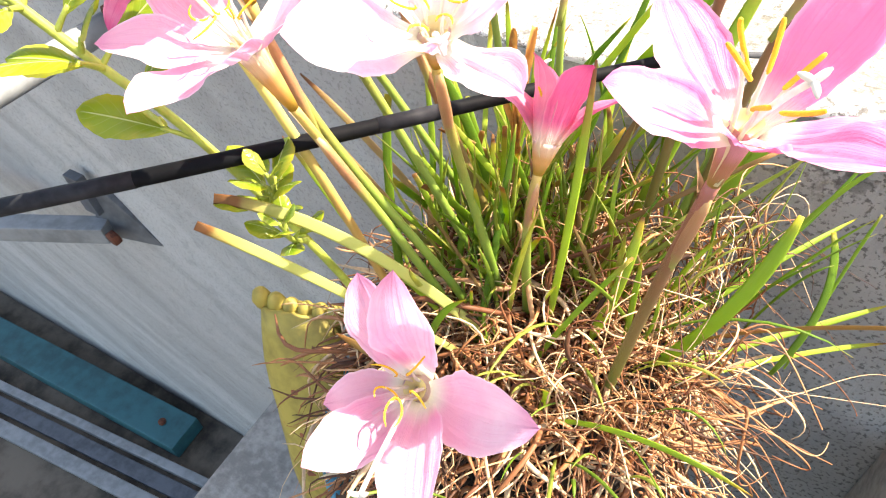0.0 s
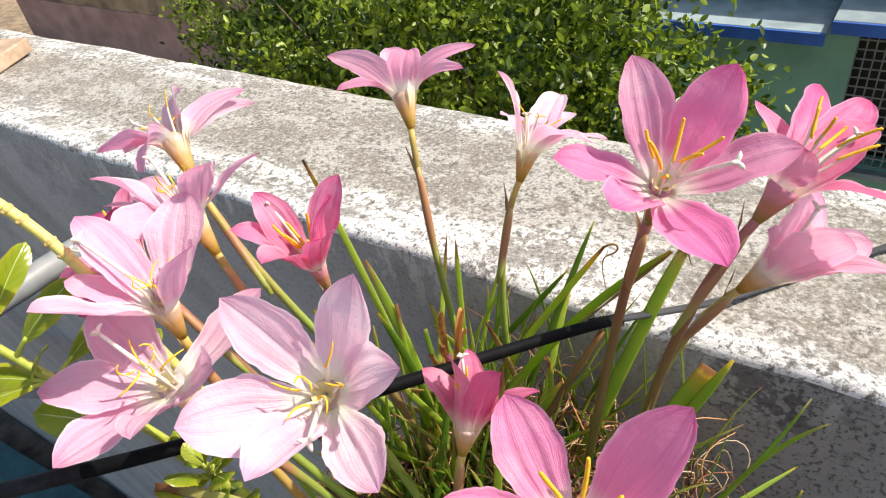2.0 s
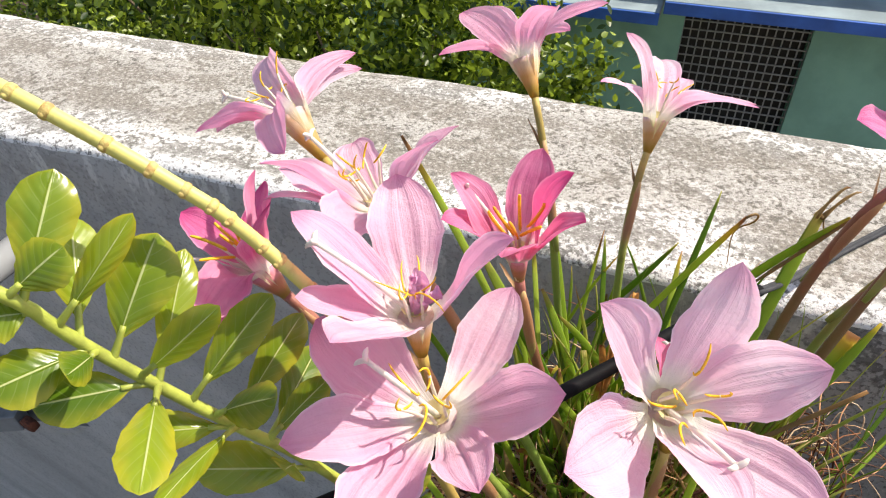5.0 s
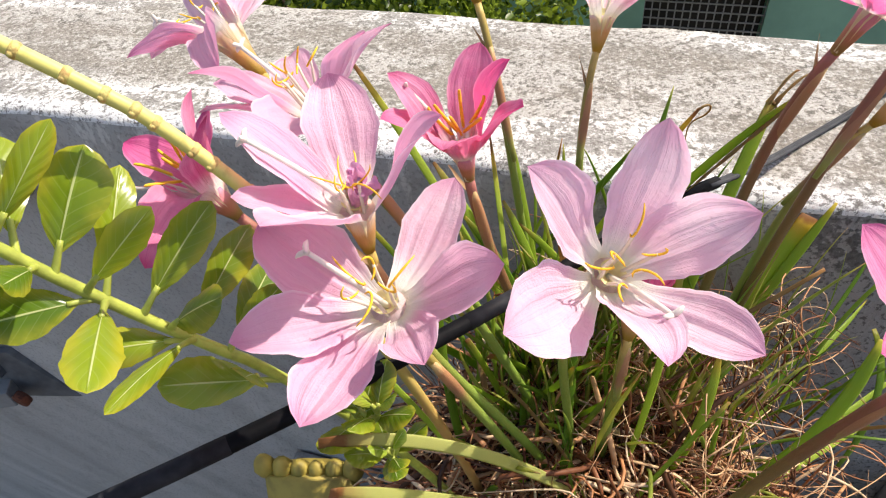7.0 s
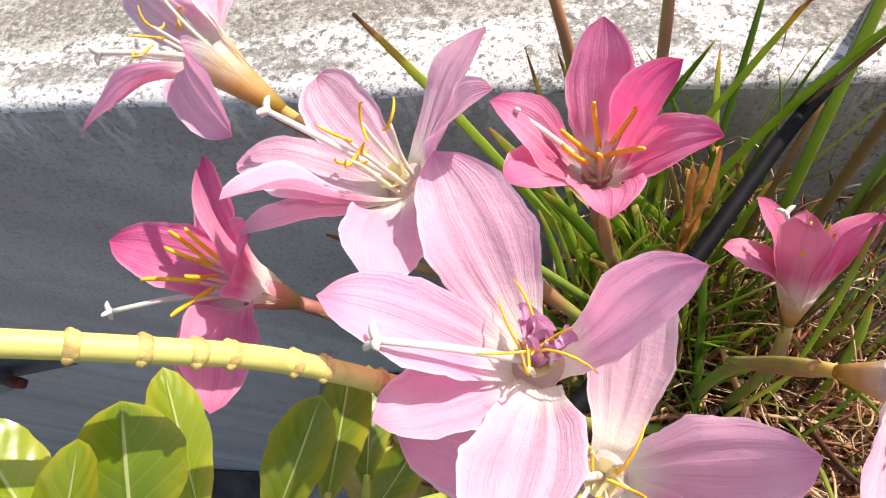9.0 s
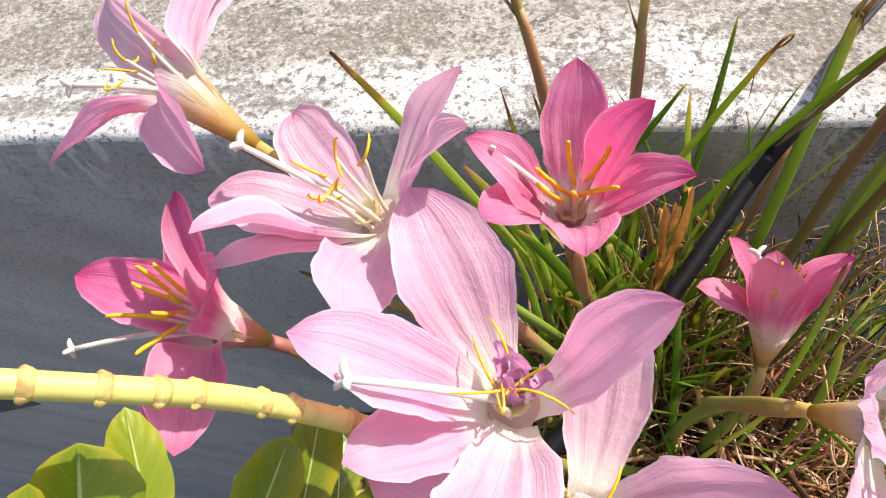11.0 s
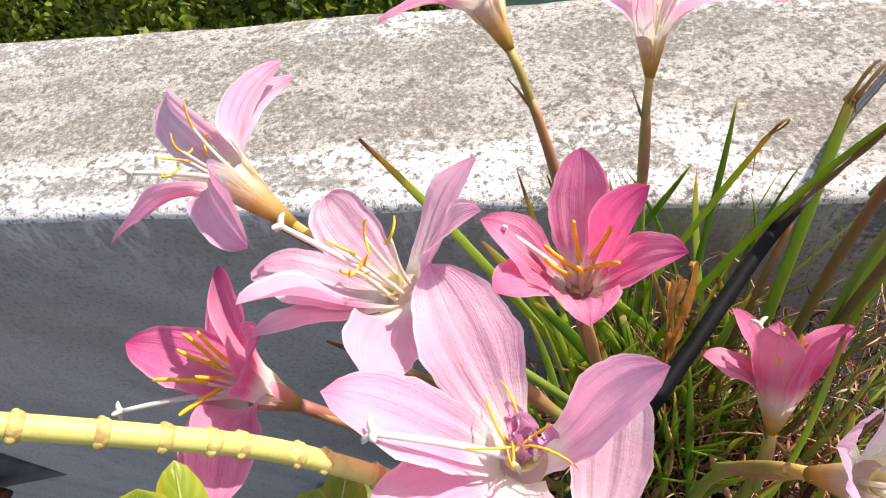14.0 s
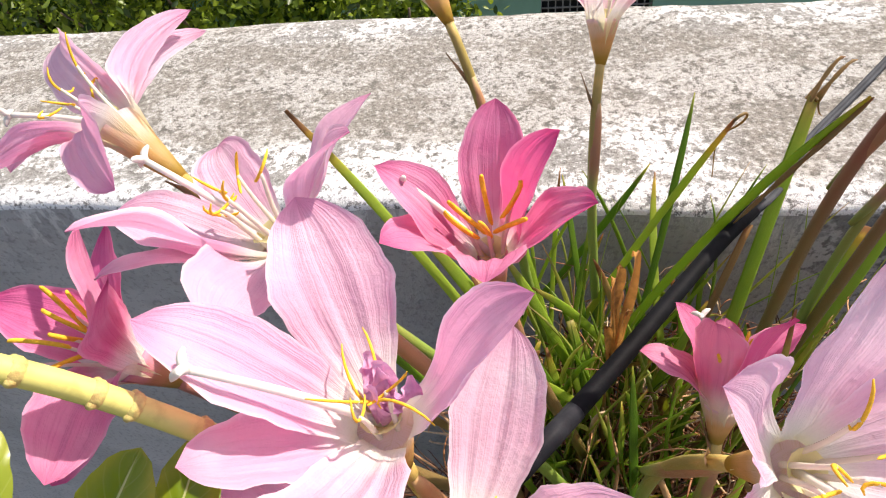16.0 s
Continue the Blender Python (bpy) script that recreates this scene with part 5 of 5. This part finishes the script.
# long curled strands reaching over the rim
for i in range(110):
    a = rng.uniform(-1.7, 0.9) if i < 80 else rng.uniform(0, 6.28)
    r = rng.uniform(0.05, 0.095)
    p = np.array((-0.078 + r * math.cos(a), 0.170 + r * math.sin(a), SOIL_Z + rng.uniform(-0.02, 0.012)))
    out = np.array((math.cos(a + rng.uniform(-0.7, 0.7)), math.sin(a + rng.uniform(-0.7, 0.7)), 0))
    L = rng.uniform(0.03, 0.085)
    e = p + out * L * rng.uniform(0.4, 0.9) + np.array((0, 0, -L * rng.uniform(-0.15, 0.75)))
    q1 = p + out * L * 0.35 + np.array((rng.gauss(0, 0.006), rng.gauss(0, 0.006), L * rng.uniform(0.0, 0.30)))
    q2 = e + np.array((rng.gauss(0, 0.016), rng.gauss(0, 0.016), rng.gauss(0.006, 0.014)))
    line = bezier(p, q1, q2, e, 14)
    line[:, 1] = np.minimum(line[:, 1], 0.289)
    chunks.append(tube_data(line, rng.choice((0.0003, 0.0004, 0.0006, 0.0009)) * np.linspace(1, 0.4, 14), 5, rng.uniform(0.35, 0.9)))
# fine curled dry blades standing among the stalks
for i in range(400):
    p = np.array((rng.uniform(-0.115, 0.0), rng.uniform(0.125, 0.262), SOIL_Z + rng.uniform(-0.004, 0.01)))
    h = rng.uniform(0.012, 0.055) * (1.0 if p[1] > 0.17 else 0.55)
    q1 = p + np.array((rng.gauss(0, 0.014), rng.gauss(0, 0.014), h * rng.uniform(0.5, 1.3)))
    q2 = p + np.array((rng.gauss(0, 0.024), rng.gauss(0, 0.020), h * rng.uniform(0.6, 1.6)))
    e = p + np.array((rng.gauss(0, 0.022), rng.gauss(0, 0.018), h * rng.uniform(0.2, 1.0)))
    line = bezier(p, q1, q2, e, 12)
    line[:, 1] = np.minimum(line[:, 1], 0.288)
    chunks.append(tube_data(line, rng.choice((0.00028, 0.00036, 0.0005, 0.0007)) * np.linspace(1, 0.35, 12), 5, rng.uniform(0.35, 0.9)))
straw = joined(chunks)
straw_ob = new("dry_roots", mesh("dry_roots", straw[0], straw[1], STRAW))
tagged(straw_ob, "matted brown dry leaves and roots covering the soil", "dry leaves", kind="stuff")


# ------------------------------------------------------------ periwinkle plant
peri = thing("periwinkle_plant", (-0.140, 0.140, SOIL_Z), "periwinkle with glossy yellow-green leaves and a bare yellow cane", "plant")
PO = np.array((-0.140, 0.140, SOIL_Z))
main = np.vstack([bezier((-0.140, 0.140, SOIL_Z - 0.005), (-0.155, 0.130, 0.600), (-0.176, 0.115, 0.655), (-0.1836, 0.107, 0.677), 14), bezier((-0.1836, 0.107, 0.677), (-0.1870, 0.1035, 0.684), (-0.2150, 0.0880, 0.7295), (-0.2150, 0.0845, 0.745), 14)[1:], bezier((-0.2150, 0.0845, 0.745), (-0.215, 0.081, 0.754), (-0.226, 0.078, 0.762), (-0.245, 0.074, 0.772), 8)[1:]])
part("stem", tube("stem", main - PO, np.linspace(0.0018, 0.0014, len(main)), SHOOT, 10), peri, "yellow-green leafy stem")
cane_line = np.vstack([bezier((-0.130, 0.145, SOIL_Z), (-0.140, 0.135, 0.62), (-0.155, 0.125, 0.690), (-0.170, 0.122, 0.725), 14), bezier((-0.170, 0.122, 0.725), (-0.178, 0.122, 0.734), (-0.186, 0.121, 0.744), (-0.192, 0.118, 0.753), 8)[1:], bezier((-0.192, 0.118, 0.753), (-0.200, 0.116, 0.760), (-0.212, 0.113, 0.771), (-0.240, 0.106, 0.790), 12)[1:]])
cane = part("cane", tube("cane", cane_line - PO, np.linspace(0.0019, 0.0017, len(cane_line)), CANE, 12), peri, "bare straw-yellow cane with leaf scars")
for p in ((-0.177, 0.1233, 0.728), (-0.1797, 0.1206, 0.737), (-0.1841, 0.123, 0.740), (-0.1882, 0.1197, 0.7473), (-0.1930, 0.1190, 0.7520), (-0.1980, 0.1165, 0.758), (-0.2045, 0.115, 0.7635), (-0.211, 0.1130, 0.770), (-0.219, 0.112, 0.7755), (-0.229, 0.1095, 0.783)):
    i = int(np.argmin(((cane_line - np.array(p)) ** 2).sum(1)))
    c, d = cane_line[i], unit(np.gradient(cane_line, axis=0)[i])
    s = unit(np.cross(d, (0, 0, 1)))
    chunks = [tube_data([c - d * 0.0012, c - d * 0.0004, c + d * 0.0004, c + d * 0.0012], (0.0016, 0.00205, 0.00205, 0.0016), 12)]
    for sg in (1, -1):
        chunks.append(tube_data([c + s * sg * 0.0012, c + s * sg * 0.0018 + d * 0.0003, c + s * sg * 0.0023 + d * 0.0005], (0.0009, 0.0008, 0.0004), 8))
    v, f, u = joined(chunks)
    part("leaf_scar", mesh("leaf_scar", np.asarray(v) - PO, f, NODE), cane)


def vinca_leaf(foot, tip, width, normal, curve=0.10, material=None, fold=0.18, seed=0):
    """An obovate leaf with its stalk, from the stem to its tip."""
    a, d = np.asarray(foot, float), np.asarray(tip, float)
    L = np.linalg.norm(d - a)
    n = unit(normal)
    dr = unit(d - a)
    side = unit(np.cross(dr, n))
    n = np.cross(side, dr)
    m = n * L * curve
    line = bezier(a, a + (d - a) * 0.3 + m, a + (d - a) * 0.72 + m, d, 22)
    s = np.linspace(0, 1, 18)
    w = width * 0.72 * np.sin(np.pi * np.clip(s, 0, 1) ** 1.18) ** 0.62 * (0.76 + 0.26 * s)
    w[0] = max(w[0], 0.0006)
    v, f, u = sheet_data(line[4:], w, -side, fold, 0.09, seed, 13, 0.0)
    lf = part("leaf", mesh("leaf", np.asarray(v) - PO, f, material or VINCA, u), peri)
    part("leaf_stalk", tube("leaf_stalk", line[:7] - PO, np.linspace(0.0011, 0.0007, 7), SHOOT, 7), lf)
    return lf


vinca_leaf((-0.2087, 0.0904, 0.7244), (-0.2062, 0.1133, 0.7453), 0.0120, (0.51, -0.52, 0.69), curve=0.10, fold=0.16, seed=1)
vinca_leaf((-0.2032, 0.0941, 0.7129), (-0.2102, 0.1227, 0.7313), 0.0075, (0.61, -0.50, 0.62), curve=0.10, fold=0.16, seed=2)
vinca_leaf((-0.2054, 0.0926, 0.7173), (-0.1815, 0.1009, 0.7416), 0.0067, (0.63, -0.37, 0.68), curve=0.10, fold=0.16, seed=3)
vinca_leaf((-0.1987, 0.0970, 0.7042), (-0.1843, 0.1206, 0.7254), 0.0085, (0.38, -0.50, 0.78), curve=0.10, fold=0.16, seed=4)
vinca_leaf((-0.1921, 0.1011, 0.6922), (-0.1862, 0.1325, 0.7057), 0.0084, (0.39, -0.44, 0.81), curve=0.10, fold=0.16, seed=5)
vinca_leaf((-0.1862, 0.1050, 0.6818), (-0.1893, 0.1398, 0.6824), 0.0087, (0.44, -0.45, 0.78), curve=0.10, fold=0.16, seed=6)
vinca_leaf((-0.1862, 0.1050, 0.6818), (-0.1727, 0.1200, 0.6971), 0.0072, (0.24, -0.55, 0.80), curve=0.10, fold=0.16, seed=7)
vinca_leaf((-0.2139, 0.0862, 0.7383), (-0.2010, 0.1053, 0.7586), 0.0056, (0.71, -0.51, 0.48), curve=0.10, fold=0.45, seed=8)
vinca_leaf((-0.2120, 0.0879, 0.7324), (-0.2267, 0.1092, 0.7484), 0.0096, (0.59, -0.11, 0.80), curve=0.10, fold=0.15, seed=9)
vinca_leaf((-0.2104, 0.0891, 0.7285), (-0.2027, 0.0767, 0.7379), 0.0065, (0.68, -0.35, 0.64), curve=0.06, fold=0.30, seed=10)
vinca_leaf((-0.2032, 0.0941, 0.7129), (-0.1803, 0.0651, 0.7247), 0.0092, (0.52, -0.20, 0.83), curve=0.06, fold=0.16, seed=11)
vinca_leaf((-0.1914, 0.1016, 0.6910), (-0.1826, 0.0661, 0.7141), 0.0044, (0.37, -0.30, 0.88), curve=0.10, fold=0.60, seed=12)
vinca_leaf((-0.1949, 0.0993, 0.6973), (-0.1696, 0.0967, 0.7201), 0.0086, (-0.02, -0.44, 0.90), curve=0.06, fold=0.30, seed=13)
vinca_leaf((-0.1914, 0.1016, 0.6910), (-0.2120, 0.0853, 0.6994), 0.0082, (0.54, -0.24, 0.80), curve=0.16, fold=0.42, seed=14)
vinca_leaf((-0.1790, 0.1110, 0.6620), (-0.2020, 0.0914, 0.6795), 0.0112, (0.19, -0.46, 0.87), curve=0.10, fold=0.16, seed=15)
vinca_leaf((-0.1806, 0.1050, 0.6710), (-0.1760, 0.0972, 0.6844), 0.0090, (0.31, -0.41, 0.86), curve=0.10, fold=0.16, seed=16)
vinca_leaf((-0.2039, 0.0936, 0.7143), (-0.2205, 0.0755, 0.7209), 0.0100, (0.54, -0.34, 0.77), curve=0.10, fold=0.16, seed=17)
vinca_leaf((-0.2110, 0.0887, 0.7298), (-0.2189, 0.0692, 0.7343), 0.0100, (0.56, -0.28, 0.78), curve=0.10, fold=0.16, seed=18)
vinca_leaf((-0.2154, 0.0834, 0.7478), (-0.2179, 0.1050, 0.7664), 0.0100, (0.72, -0.43, 0.55), curve=0.10, fold=0.16, seed=19)
vinca_leaf((-0.2164, 0.0823, 0.7506), (-0.2073, 0.0923, 0.7586), 0.0088, (0.60, -0.32, 0.73), curve=0.10, fold=0.16, seed=20)
vinca_leaf((-0.2150, 0.0847, 0.7442), (-0.2204, 0.0781, 0.7471), 0.0088, (0.65, 0.01, 0.76), curve=0.10, fold=0.16, seed=21)
vinca_leaf((-0.2237, 0.0792, 0.7588), (-0.2357, 0.0912, 0.7848), 0.0100, (0.73, -0.38, 0.57), curve=0.10, fold=0.16, seed=22)
vinca_leaf((-0.2317, 0.0770, 0.7645), (-0.2617, 0.0710, 0.7525), 0.0100, (0.80, -0.18, 0.57), curve=0.10, fold=0.16, seed=23)
vinca_leaf((-0.2182, 0.0813, 0.7533), (-0.2442, 0.0973, 0.7633), 0.0100, (0.66, -0.39, 0.64), curve=0.10, fold=0.16, seed=24)

# young side shoots low on the stem: pairs of small upright leaves
for k, (cx, cy, cz, r) in enumerate(((-0.150, 0.114, 0.650, 0.022), (-0.146, 0.109, 0.634, 0.018), (-0.160, 0.117, 0.642, 0.017))):
    c = np.array((cx, cy, cz))
    i = int(np.argmin(((main[:14] - c) ** 2).sum(1)))
    foot = main[max(i - 2, 0)]
    axis = bezier(foot, foot * 0.6 + c * 0.4 + (0.002, -0.002, 0), c - (0, 0, 0.008), c, 10)
    part("shoot", tube("shoot", axis - PO, np.linspace(0.0013, 0.0008, 10), SHOOT, 8), peri, "young green side shoot")
    for j in range(7):
        at = axis[9 - (j // 2) * 2]
        a = (j % 2) * math.pi + (j // 2) * 1.5 + 0.8 * k
        lift = 0.95 - 0.16 * (j // 2)
        grow = (0.62, 0.62, 0.9, 0.95, 1.1, 1.05, 1.1)[j]
        e = at + r * grow * np.array((math.cos(a) * (1.05 - 0.5 * lift), math.sin(a) * (1.05 - 0.5 * lift), 0.15 + lift * 0.75))
        vinca_leaf(at, e, r * 0.34 * grow, (math.cos(a) * -0.6, math.sin(a) * -0.6, 0.55), material=VINCA_YOUNG if j < 2 else VINCA, fold=0.35, seed=30 + 9 * k + j)
